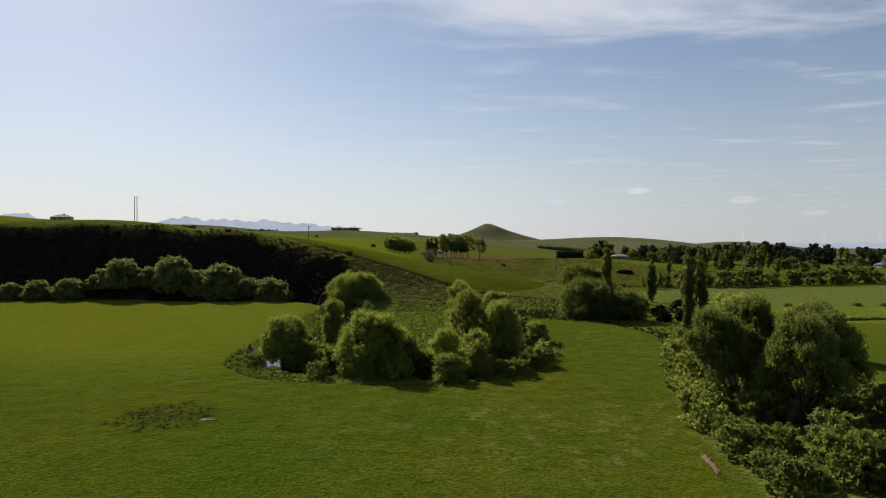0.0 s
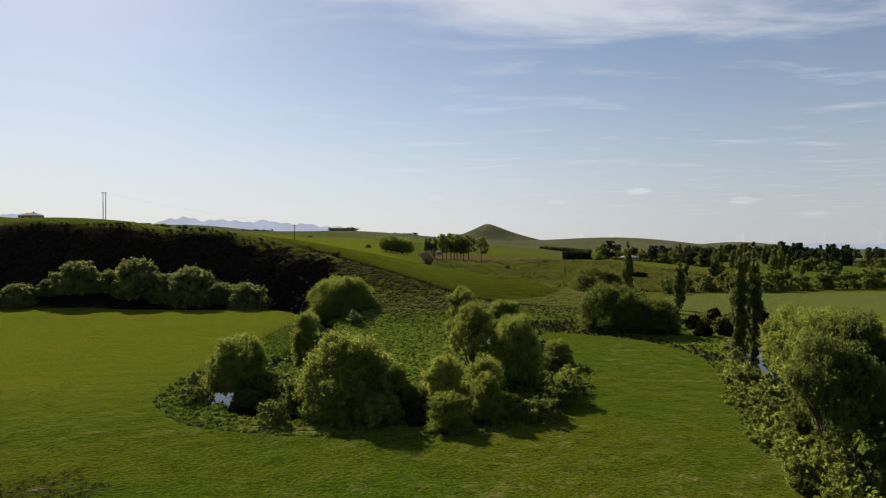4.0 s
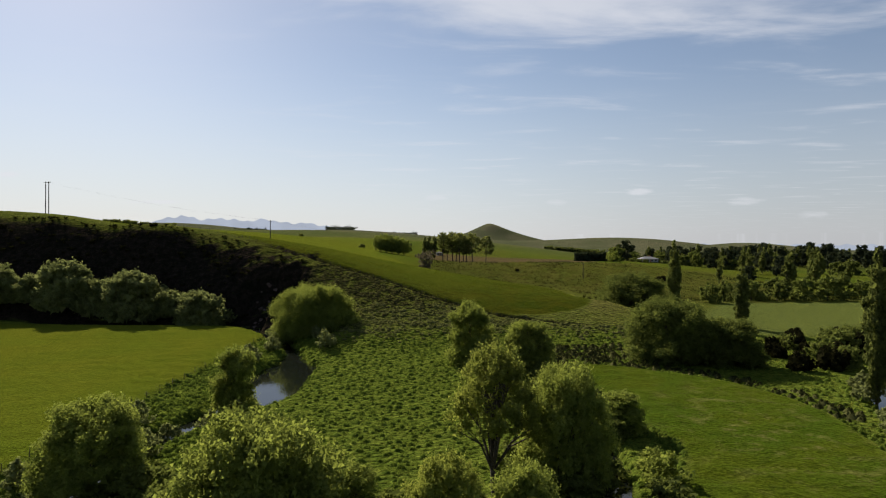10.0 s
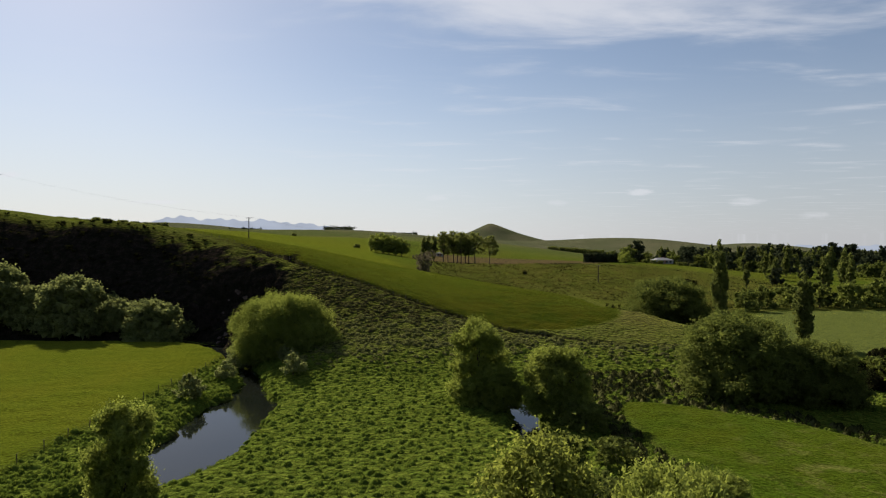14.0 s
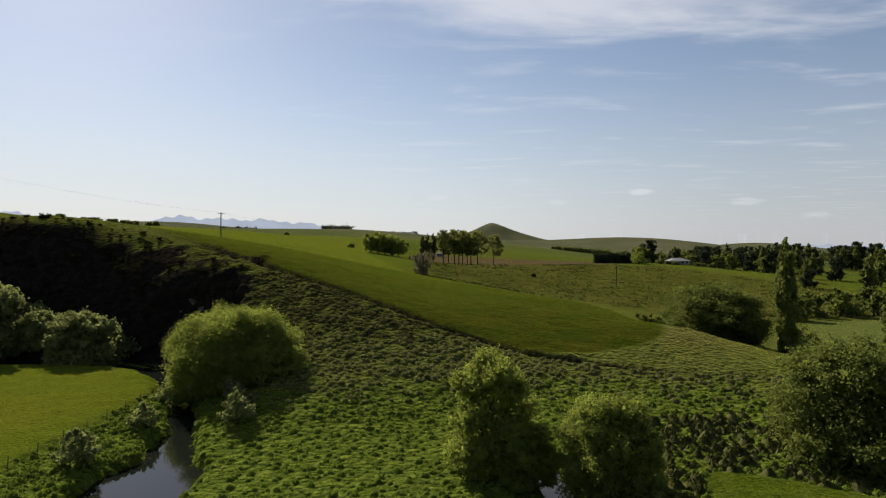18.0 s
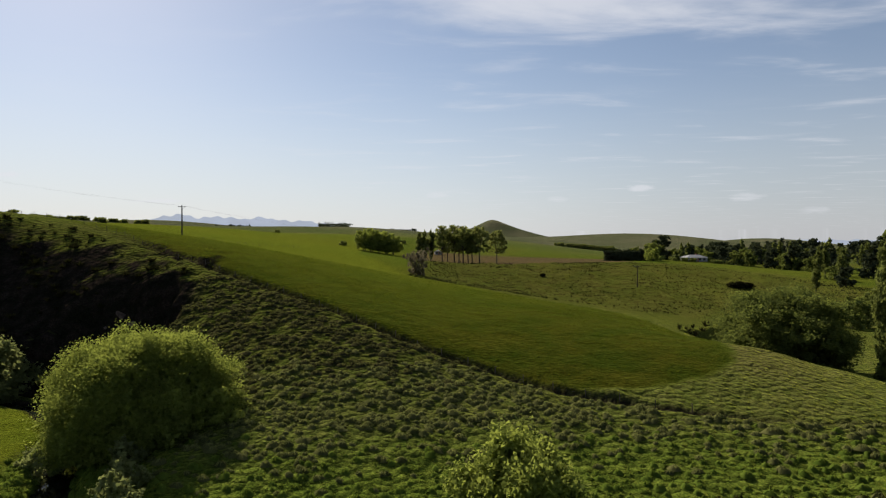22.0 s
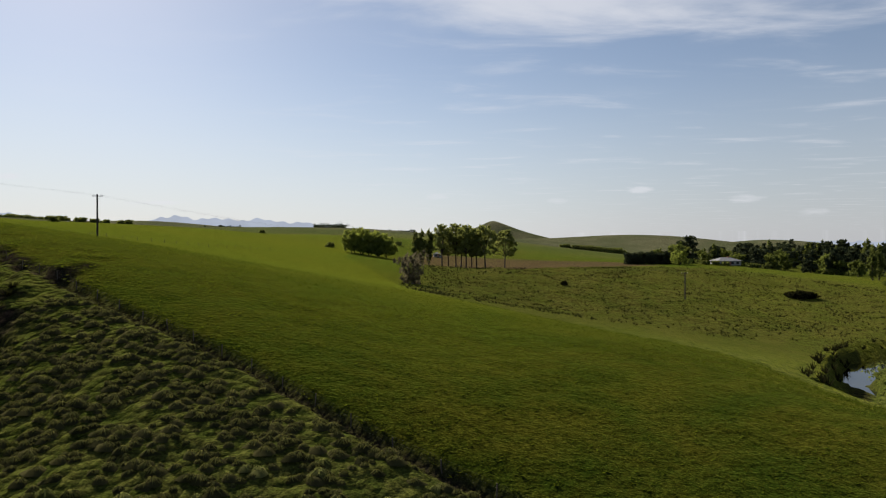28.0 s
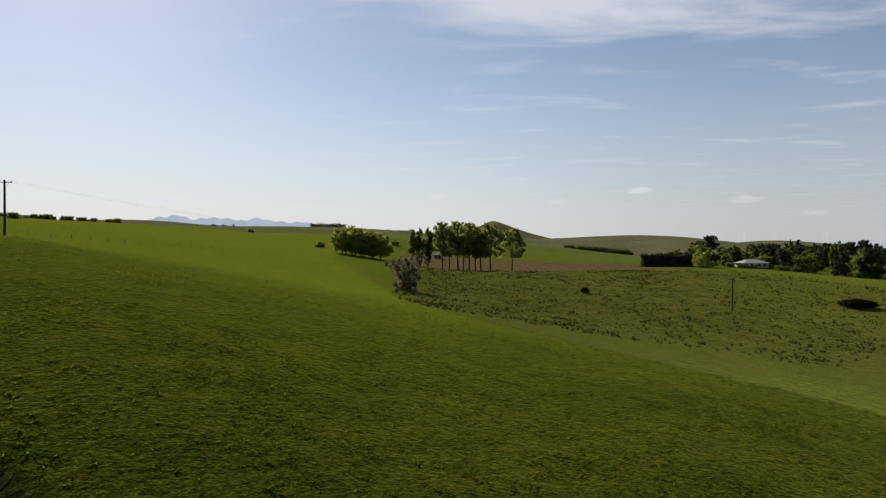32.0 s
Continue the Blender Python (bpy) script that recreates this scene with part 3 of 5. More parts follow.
def part(name, me, parent, label="", kind=""):
    ob = new(name, me)
    ob.parent = parent
    return tagged(ob, label, kind=kind)


def from_bmesh(name, bm, mat, shade=False):
    me = bpy.data.meshes.new(name)
    bm.to_mesh(me)
    bm.free()
    if shade:
        for p in me.polygons:
            p.use_smooth = True
    me.materials.append(mat)
    return me


def tube_arrays(paths, sides=6):
    """Tapered tubes along paths of (x, y, z, radius)."""
    verts, faces = [], []
    for path in paths:
        p = np.array(path, float)
        first = len(verts)
        for i in range(len(p)):
            d = p[min(i + 1, len(p) - 1), :3] - p[max(i - 1, 0), :3]
            d = d / (np.linalg.norm(d) + 1e-9)
            u = np.cross(d, (0.31, 0.95, 0.05))
            u = u / (np.linalg.norm(u) + 1e-9)
            v = np.cross(d, u)
            for s in range(sides):
                a = 6.28319 * s / sides
                verts.append(p[i, :3] + p[i, 3] * (np.cos(a) * u + np.sin(a) * v))
        for i in range(len(p) - 1):
            for s in range(sides):
                a, b = first + i * sides + s, first + i * sides + (s + 1) % sides
                faces.append((a, b, b + sides, a + sides))
    return np.array(verts), np.array(faces)


def tubes(name, paths, mat, sides=6, shade=True):
    v, f = tube_arrays(paths, sides)
    return mesh_of(name, v, f, mat, shade)


def box_into(bm, size, m):
    bmesh.ops.create_cube(bm, size=1.0, matrix=m @ Matrix.Diagonal((*size, 1)))


def box(name, size, m, mat, bevel=0.0):
    bm = bmesh.new()
    box_into(bm, size, m)
    if bevel:
        bmesh.ops.bevel(bm, geom=bm.edges[:], offset=bevel, segments=1, affect="EDGES")
    return from_bmesh(name, bm, mat)


def unit(rng, n):
    v = rng.normal(size=(n, 3))
    return v / np.linalg.norm(v, axis=1)[:, None]


def leaves(name, lobes, count, size, mat, seed, sag=0.4, spread=0.7, upward=0.0, floor=0.05, under=0.35, slim=1.0, tuft=0.34, core=0.2):
    """Leaf sprays gathered in tufts over the outer skins of overlapping lobes (x, y, z, rx, ry, rz), and coarser ones that fill the inside."""
    rng = np.random.RandomState(seed)
    lobes = np.array(lobes, float)
    weight = (lobes[:, 3] * lobes[:, 4] * lobes[:, 5]) ** (2 / 3)
    weight = weight / weight.sum()
    # places for tufts, leaving out those buried in another lobe
    tries = max(60, count // 9)
    which = rng.choice(len(lobes), tries, p=weight)
    d = unit(rng, tries)
    d[:, 2] = np.where(d[:, 2] < -under, -d[:, 2] * 0.7, d[:, 2])
    at = lobes[which, :3] + d * lobes[which, 3:] * rng.uniform(0.84, 1.08, tries)[:, None]
    deep = np.full(tries, 9.0)
    for k in range(len(lobes)):
        q = np.linalg.norm((at - lobes[k, :3]) / lobes[k, 3:], axis=1)
        deep = np.where(which == k, deep, np.minimum(deep, q))
    order = np.argsort(deep < 0.80, kind="stable")
    keep = order[:max(30, min(int((deep >= 0.80).sum()), count // 75))]
    at, d, reach = at[keep], d[keep], lobes[which[keep], 3:].mean(1) * tuft
    inner = int(count * core)
    t = rng.randint(0, len(keep), count)
    axis = d + np.array([0, 0, 0.35 + upward])
    axis /= np.linalg.norm(axis, axis=1)[:, None]
    p = at[t] + rng.normal(size=(count, 3)) * (reach[t] * 0.42)[:, None] + axis[t] * (reach[t] * rng.uniform(-0.9, 0.6, count))[:, None]
    lean = 0.6 * d + np.array([0, 0, 0.3]) + 0.6 * unit(rng, len(keep))
    nrm = lean[t] + rng.normal(size=(count, 3)) * (0.35 + 0.4 * spread)
    # the inside
    w = rng.choice(len(lobes), inner, p=weight)
    e = unit(rng, inner)
    p[:inner] = lobes[w, :3] + e * lobes[w, 3:] * rng.uniform(0.25, 0.78, inner)[:, None]
    nrm[:inner] = unit(rng, inner)
    p[:, 2] = np.maximum(p[:, 2], floor + rng.rand(count) * 0.5)
    nrm /= np.linalg.norm(nrm, axis=1)[:, None]
    along = unit(rng, count)
    along[:, 2] += upward - sag
    along -= nrm * (along * nrm).sum(1)[:, None]
    along /= np.linalg.norm(along, axis=1)[:, None] + 1e-9
    side = np.cross(nrm, along)
    length = size * rng.uniform(0.6, 1.35, count)
    length[:inner] *= 2.8 if count > 10000 else 1.7
    a, b = along * (length * 0.5)[:, None], side * (length * rng.uniform(0.2, 0.36, count) * slim)[:, None]
    droop = nrm * (length * 0.12)[:, None]
    verts = np.stack([p - a * 0.7 - b - droop, p - a * 0.5 + b, p + a - droop * 1.4], 1).reshape(-1, 3)
    return mesh_of(name, verts, np.arange(count * 3).reshape(-1, 3), mat)


# ---------------------------------------------------------------- ground
def stretched(lo, hi, step, out_lo, out_hi, grow=1.09):
    """Even steps between lo and hi, ever wider ones beyond."""
    mid = list(np.arange(lo, hi + 0.01, step))
    left, right, w = [], [], step
    v = lo
    while v > out_lo:
        w = min(w * grow, 38 if v > -1100 else 160)
        v -= w
        left.append(v)
    v, w = hi, step
    while v < out_hi:
        w = min(w * grow, 38 if v < 1400 or (lo > 200 and v < 2700) else 160)
        v += w
        right.append(v)
    return np.array(left[::-1] + mid + right)


def build_ground():
    xs = stretched(-48, 56, 0.5, -4700, 4700, 1.07)
    ys = np.concatenate([stretched(52, 106, 1.0, -500, 106, 1.10)[:-1], np.arange(106, 200, 0.62), np.arange(200, 272, 0.45), stretched(272, 272.2, 0.55, 272, 4700, 1.036)])
    ys = np.unique(np.round(ys, 3))
    gx, gy = np.meshgrid(xs, ys)
    x, y = gx.ravel(), gy.ravel()
    z = land(x, y)
    GRID.update(x=xs, y=ys, z=z.reshape(gx.shape))
    meadow, hill = inside(x, y, MEADOW, 1.2), inside(x, y, HILLFIELD, 1.0)
    crop, low, plough = inside(x, y, CROP, 2), inside(x, y, LOWFIELD, 3), inside(x, y, PLOUGH, 2)
    far = smooth(y, 330, 360) * smooth(np.abs(x - 60) + y, 300, 420)
    rank = (1 - np.maximum.reduce([meadow, hill, low])) * (1 - 0.85 * far)
    zx = np.gradient(z.reshape(gx.shape), axis=1) / np.gradient(gx, axis=1)
    zy = np.gradient(z.reshape(gx.shape), axis=0) / np.gradient(gy, axis=0)
    slope = np.hypot(zx, zy).ravel()
    # scrub where the bluff is steep, darkened with the shade of its face
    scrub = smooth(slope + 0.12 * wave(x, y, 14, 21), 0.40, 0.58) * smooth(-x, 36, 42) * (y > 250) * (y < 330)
    mud_shade = np.zeros_like(x)
    for line in (OXBOW, STREAM, POOL):
        d, _ = to_line(x, y, line)
        half = creek_half(_, line) + 0.9 if line is OXBOW else 1.6
        mud_shade = np.maximum(mud_shade, 1 - smooth(d, half - 0.8, half + 0.5))
    # bare soil in the ditch, with the bank's shadow line painted in
    mud_shade = np.maximum(mud_shade, 0.95 * np.clip(ditch(below_fence(x, y), x) * 3.2, 0, 1))
    # a soft wet hollow in the front paddock
    ring = np.hypot((x + 40.5) / 7.6, (y - 92.5) / 7.5) + 0.22 * wave(x, y, 6, 30)
    weeds = 1 - smooth(ring, 0.5, 1.1)
    mud_shade = np.maximum(mud_shade, 0.55 * weeds * smooth(wave(x, y, 2.6, 33), -0.5, 0.4))
    dry = np.exp(-(((x - 18) / 26) ** 2 + ((y - 92) / 22) ** 2)) + np.exp(-(((x - 43) / 10) ** 2 + ((y - 160) / 26) ** 2))
    dry = dry + 0.8 * np.exp(-(((x + 36) / 34) ** 2 + ((y - 118) / 9) ** 2)) + 0.9 * np.exp(-(((x - 33) / 9) ** 2 + ((y - 262) / 10) ** 2)) + np.exp(-(((x - 46) / 9) ** 2 + ((y - 254) / 9) ** 2)) + 0.12
    gold = np.maximum(smooth(-x, 20, 60) * smooth(y, 100, 150) * meadow, 0.85 * hill * smooth(y, 280, 370))
    grazed = hill * (1 - smooth(y, 275, 360)) * (1 - 0.5 * np.exp(-((x + 10) / 30) ** 2 - ((y - 300) / 25) ** 2))
    knoll = smooth(y, 290, 330) * (1 - smooth(y, 490, 510)) * (1 - hill) * smooth(x, -20, 0) * (1 - smooth(x, 170, 210)) * (1 - crop)
    rank = rank * (1 - 0.8 * knoll)
    lush = rank * (1 - smooth(z - base(y), 1.2, 4.0)) * (y < 262)
    # cushion height, used to paint tops pale and hollows dark
    tip = np.clip(lump_height(x, y) / 0.2, 0, 1) * (y > 104) * (y < 280) * (np.abs(x) < 66)
    # haze growing with distance, painted as a paler ground colour
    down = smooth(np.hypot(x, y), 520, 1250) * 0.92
    nx = len(xs)
    i = (np.arange(len(ys) - 1)[:, None] * nx + np.arange(nx - 1)[None, :]).ravel()
    faces = np.stack([i, i + 1, i + nx + 1, i + nx], 1)
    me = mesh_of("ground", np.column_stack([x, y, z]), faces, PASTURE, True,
                 {"rank": rank, "crop": crop, "soil": plough, "scrub": scrub, "mud_shade": np.clip(mud_shade, 0, 1), "dry": np.clip(dry, 0, 1), "gold": gold, "grazed": grazed, "knoll": knoll, "down": down, "tip": tip, "lush": lush, "upper": smooth(z - base(y) + 0.8 * wave(x, y, 9, 48), 4.5, 8.5) * (1 - smooth(x, 4, 16)) * (y < 300)})
    return tagged(new("ground", me), "rolling green pasture with creek flats, bluff and spur", "ground", kind="structure")


ground = build_ground()


def build_water(name, line, reach, label):
    p = np.array(line)
    t = np.gradient(p, axis=0)
    t /= np.linalg.norm(t, axis=1)[:, None]
    side = np.column_stack([-t[:, 1], t[:, 0]])
    rows = [np.column_stack([p + side * w, base(p[:, 1]) - 1.55]) for w in (-reach, -reach / 2, 0, reach / 2, reach)]
    v = np.stack(rows, 1).reshape(-1, 3)
    f = [(i * 5 + j, i * 5 + j + 1, i * 5 + j + 6, i * 5 + j + 5) for i in range(len(p) - 1) for j in range(4)]
    return tagged(new(name, mesh_of(name, v, f, WATER, True)), label, "water", kind="structure")


build_water("water_oxbow", OXBOW, 5.5, "still dark creek water reflecting the pale sky")
build_water("water_pool", POOL, 4.5, "small creek pool in the gully behind the spur")
build_water("water_stream", STREAM, 3.0, "narrow dark stream under overhanging willows")


def build_mountains():
    """The far blue range, one jagged sheet beyond the hills."""
    n = 640
    a = np.linspace(-0.85, 0.85, n)
    r = 4550.0
    jag = np.abs(np.sin(a * 47 + 0.4)) * 0.5 + np.abs(np.sin(a * 83 + 1)) * 0.3 + np.abs(np.sin(a * 151 + 2)) * 0.2
    crest = 142 + (62 + 38 * (1 - jag)) * np.exp(-((a + 0.315) / 0.15) ** 2) + (110 + 45 * (1 - jag)) * np.exp(-((a + 0.67) / 0.07) ** 2) + 48 * np.exp(-((a + 0.42) / 0.05) ** 2) - 95 * smooth(a, -0.2, 0.0)
    crest = crest + 5 * np.sin(a * 171 + 1) + 3 * np.sin(a * 310 + 2)
    rows = []
    for k, depth in ((0.0, 0), (0.55, 60), (1.0, 200), (0.0, 420)):
        rows.append(np.column_stack([a * (r + depth), np.full(n, r + depth), -30 + (crest + 30) * k]))
    v = np.stack(rows, 1).reshape(-1, 3)
    f = [(i * 4 + j, i * 4 + 4 + j, i * 4 + 5 + j, i * 4 + 1 + j) for i in range(n - 1) for j in range(3)]
    # the sheet glows: emission stands in for the haze over the range
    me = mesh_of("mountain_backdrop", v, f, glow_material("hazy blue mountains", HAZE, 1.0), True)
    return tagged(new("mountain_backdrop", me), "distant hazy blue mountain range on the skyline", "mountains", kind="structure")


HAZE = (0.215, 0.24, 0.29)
build_mountains()


# ---------------------------------------------------------------- trees
def dome_lobes(rng, radius, height, count, skirt=0.12, big=0.30, lean=0.0):
    """Lobes over a rounded crown that reaches down to skirt * height."""
    out = [(0, 0, height * (0.5 + skirt / 2), radius * 0.62, radius * 0.62, height * 0.34)]
    if skirt < 0.2:
        out.append((0, 0, height * 0.3, radius * 0.72, radius * 0.72, height * 0.3))
    for k in range(count):
        u = rng.uniform(0, 1) ** 0.8
        az = k * 2.39996 + rng.uniform(-0.4, 0.4)
        el = u * 1.45
        rr = radius * rng.uniform(0.66, 0.86) * math.cos(el * 0.94)
        z = height * (skirt + (0.86 - skirt) * math.sin(el) * rng.uniform(0.9, 1.04)) + radius * 0.08
        s = radius * big * rng.uniform(0.7, 1.25)
        if skirt < 0.2:
            rr *= 0.78 + 0.22 * min(1.0, z / (0.42 * height))
        out.append((rr * math.cos(az) + lean * z, rr * math.sin(az), max(z, s * 0.7), s, s, s * rng.uniform(0.85, 1.2)))
    for k in range(count // 2):
        az = k * 2.39996 * 1.7 + rng.uniform(-0.3, 0.3)
        s = radius * big * rng.uniform(0.85, 1.25)
        if skirt < 0.2:
            out.append((radius * 0.62 * math.cos(az), radius * 0.62 * math.sin(az), max(s * 0.6, height * (skirt + rng.uniform(0.02, 0.26))), s, s, s * 1.2))
    return out


def limb_paths(rng, lobes, height, girth, fork=0.22, count=9):
    """Trunk and limbs: from the foot up into the lobes."""
    foot = (0.0, 0.0, -0.5, girth * 1.35)
    split = (rng.uniform(-0.2, 0.2), rng.uniform(-0.2, 0.2), height * fork)
    trunk = [[foot, (0, 0, 0.3, girth * 1.05), (split[0] * 0.6, split[1] * 0.6, split[2] * 0.6, girth * 0.9), (*split, girth * 0.78)]]
    limbs = []
    order = list(range(1, len(lobes)))
    rng.shuffle(order)
    for k in order[:count]:
        x, y, z = lobes[k][:3]
        w = girth * rng.uniform(0.35, 0.55)
        mid = (split[0] + (x - split[0]) * 0.42 + rng.uniform(-0.4, 0.4), split[1] + (y - split[1]) * 0.42, split[2] + (z - split[2]) * 0.55 + 0.4)
        limbs.append([(split[0], split[1], split[2] - 0.3, w), (*mid, w * 0.7), (x, y, z, w * 0.3), (x * 1.12, y * 1.12, z + lobes[k][5] * 0.6, w * 0.1)])
        for j in range(2):
            e = unit(rng, 1)[0] * lobes[k][3]
            limbs.append([(*mid, w * 0.4), ((mid[0] + x) / 2 + e[0] * 0.5, (mid[1] + y) / 2 + e[1] * 0.5, (mid[2] + z) / 2 + abs(e[2]) * 0.5, w * 0.22), (x + e[0], y + e[1], z + e[2], w * 0.06)])
    return trunk, limbs


def make_tree(name, label, category, lobes, count, size, mat, seed, height, girth, fork=0.22, limbs=9, sag=0.4, spread=0.45, upward=0.0, floor=0.05, slim=1.0, core=0.2):
    rng = np.random.RandomState(seed)
    tree = tagged(new(name), label, category)
    trunk, arms = limb_paths(rng, lobes, height, girth, fork, limbs)
    part("trunk", tubes("trunk", trunk, BARK, 8), tree)
    if arms:
        part("branchwork", tubes("branchwork", arms, BARK, 4), tree, kind="stuff")
    part("crown", leaves("crown", lobes, count, size, mat, seed, sag, spread, upward, floor, slim=slim, core=core), tree)
    return tree


def column_lobes(rng, radius, height, count, foot=0.06):
    """Upswept lobes of a columnar poplar."""
    out = []
    for k in range(count):
        t = (k + 0.5) / count
        w = radius * (0.35 + 0.65 * math.sin(min(t * 1.25 + 0.12, 1.0) * math.pi * 0.5)) * (1 - 0.78 * max(0, t - 0.55) / 0.45)
        az, r = k * 2.39996, w * rng.uniform(0.25, 0.75)
        s = w * rng.uniform(0.45, 0.7)
        out.append((r * math.cos(az), r * math.sin(az), height * (foot + (0.97 - foot) * t), s, s, height * rng.uniform(0.06, 0.10)))
    return out


def kinds():
    r = np.random.RandomState
    table = {}
    table["round"] = lambda: make_tree("willow_tree", "broad round willow with dense bright green foliage to the ground", "tree", dome_lobes(r(1), 10.5, 12.6, 60, 0.03, 0.22), 150000, 0.27, WILLOW_ROUND, 1, 12.6, 0.5, 0.18, 9, core=0.25)
    table["open"] = lambda: make_tree("willow_tree", "spreading willow with limbs showing through green foliage", "tree", dome_lobes(r(2), 6.6, 11.0, 44, 0.05, 0.26), 42000, 0.31, WILLOW, 2, 11, 0.35, 0.16, 14, core=0.13)
    table["tall"] = lambda: make_tree("willow_tree", "slender upright willow with fine green foliage", "tree", dome_lobes(r(3), 3.6, 10.5, 30, 0.04, 0.36), 26000, 0.26, WILLOW, 3, 10.5, 0.22, 0.2, 8)
    table["gold"] = lambda: make_tree("willow_tree", "young willow with yellow-green new leaves", "tree", dome_lobes(r(4), 5.2, 9.0, 34, 0.08, 0.29), 28000, 0.28, WILLOW_GOLD, 4, 9, 0.28, 0.16, 14, core=0.1)
    table["stem"] = lambda: make_tree("willow_tree", "tall leafy willow with forked limbs showing below a yellow-green crown", "tree", dome_lobes(r(21), 4.7, 15.0, 38, 0.33, 0.27), 24000, 0.27, WILLOW_GOLD, 21, 15, 0.3, 0.2, 24, core=0.03)
    table["bank"] = lambda: make_tree("willow_tree", "stream-side willow, dark green, bare stems under its crown", "tree", dome_lobes(r(22), 6.6, 12.6, 38, 0.3, 0.27), 26000, 0.38, WILLOW_DARK, 22, 12.6, 0.34, 0.1, 20, core=0.1)
    table["grey"] = lambda: make_tree("willow_tree", "grey-green domed willow below the bluff", "tree", dome_lobes(r(5), 8.6, 11.5, 38, 0.05, 0.28), 15000, 0.75, WILLOW_GREY, 5, 11.5, 0.4, 0.2, 7)
    table["dark"] = lambda: make_tree("willow_tree", "dense dark willow on the bank with hanging foliage", "tree", dome_lobes(r(6), 9.2, 13.0, 46, 0.03, 0.26), 46000, 0.4, WILLOW_DARK, 6, 13, 0.45, 0.2, 9)
    table["shrub"] = lambda: make_tree("willow_shrub", "low bushy grey-green willow shrub by the water", "shrub", dome_lobes(r(7), 1.7, 2.4, 12, 0.1, 0.42), 1700, 0.33, WILLOW_GREY, 7, 2.4, 0.06, 0.2, 6)
    table["bush"] = lambda: make_tree("bush", "rounded leafy green bush", "shrub", dome_lobes(r(8), 2.6, 3.2, 14, 0.06, 0.4), 1900, 0.42, WILLOW, 8, 3.2, 0.08, 0.2, 6)
    table["thicket"] = lambda: make_tree("bush", "dense dark green stream-side bush", "shrub", dome_lobes(r(28), 2.6, 3.2, 14, 0.06, 0.4), 1900, 0.42, WILLOW_DARK, 28, 3.2, 0.08, 0.2, 6)
    table["gorse"] = lambda: make_tree("scrub_bush", "dark brownish scrub bush", "shrub", dome_lobes(r(9), 2.2, 2.3, 12, 0.05, 0.4), 1700, 0.55, GORSE, 9, 2.3, 0.08, 0.2, 5)
    table["poplar"] = lambda: make_tree("poplar_tree", "tall columnar poplar with dark green upswept foliage", "tree", column_lobes(r(10), 2.6, 22.0, 70), 15000, 0.5, POPLAR, 10, 22, 0.32, 0.7, 0, -0.2, 0.8, 1.4, core=0.05)
    table["far_poplar"] = lambda: make_tree("poplar_tree", "distant dark columnar poplar tree", "tree", column_lobes(r(11), 2.4, 18.0, 46), 1600, 1.2, POPLAR, 11, 18, 0.3, 0.6, 0, -0.2, 0.8, 1.2)
    table["far_willow"] = lambda: make_tree("willow_tree", "distant spreading green willow", "tree", dome_lobes(r(12), 7.0, 10.0, 18, 0.05, 0.34), 1400, 1.5, WILLOW_DARK, 12, 10, 0.35, 0.2, 4)
    table["far_pine"] = lambda: make_tree("pine_tree", "distant dark pine with an uneven crown", "tree", dome_lobes(r(13), 5.0, 15.0, 18, 0.1, 0.42), 900, 2.0, PINE, 13, 15, 0.35, 0.3, 4, -0.1)
    table["far_bush"] = lambda: make_tree("bush", "distant dark green bush", "shrub", dome_lobes(r(14), 3.2, 3.6, 8, 0.05, 0.45), 800, 1.0, POPLAR, 14, 3.6, 0.12, 0.2, 3)
    table["gum"] = lambda: make_tree("gum_tree", "tall gum tree with bare trunk and airy crown", "tree", [(x, y, z + 1.0, a, b, c * 0.9) for x, y, z, a, b, c in dome_lobes(r(15), 5.6, 17.5, 60, 0.24, 0.24)], 9000, 0.62, GUM, 15, 19, 0.3, 0.3, 12, 0.2, 1.0, core=0.05)
    table["copse"] = lambda: make_tree("copse_tree", "round-headed tree in a dense dark green clump", "tree", dome_lobes(r(16), 6.0, 13.0, 16, 0.12, 0.36), 6000, 0.8, WILLOW, 16, 13, 0.3, 0.2, 4, core=0.1)
    table["bare"] = lambda: make_tree("budding_shrub", "purple-brown shrub of bare budding twigs", "shrub", [(w * math.cos(2.4 * k), w * math.sin(2.4 * k), z, 1.2, 1.2, 1.5) for k, z, w in ((j, 0.2 + 0.17 * j, (1.2 + 0.055 * j) * math.sin(0.4 + j * 1.7) ** 2 + 1.1) for j in range(46))], 2600, 0.9, TWIGS, 17, 9.5, 0.16, 0.08, 22, -0.6, 0.9, 1.2, slim=0.4)
    return table


KINDS, MADE = kinds(), {}


def plant(kind, x, y, s=1.0, tall=1.0, turn=None, label="", group="", sink=0.0):
    """One tree of a kind, standing on the ground at x, y."""
    turn = (x * 37.7 + y * 19.3) % 360 if turn is None else turn
    m = pose(x, y, ground_z(x, y) - sink, 0, 0, turn) @ Matrix.Diagonal((s, s, s * tall, 1))
    if kind not in MADE:
        MADE[kind] = KINDS[kind]()
        MADE[kind].matrix_basis = m
        ob = MADE[kind]
    else:
        ob = copy_thing(MADE[kind], Matrix.Identity(4))
        ob.matrix_basis = m
    return tagged(ob, label, group=group)


# the oxbow's own trees
plant("round", -32.5, 238, 1.08, 0.90, 20, sink=2.5)
for bx, by, bs in ((-27, 231, 1.0), (-24, 235, 1.2)):
    plant("bush", bx, by, bs, 0.9)
plant("tall", -28, 163, 0.86, 1.2)
plant("open", -35, 140, 0.88, 0.93)
plant("open", -13.6, 124.5, 1.16, 1.12, 40)
plant("tall", -7.5, 129, 0.9, 0.75)
plant("tall", 5.6, 203.5, 1.2, 1.04)
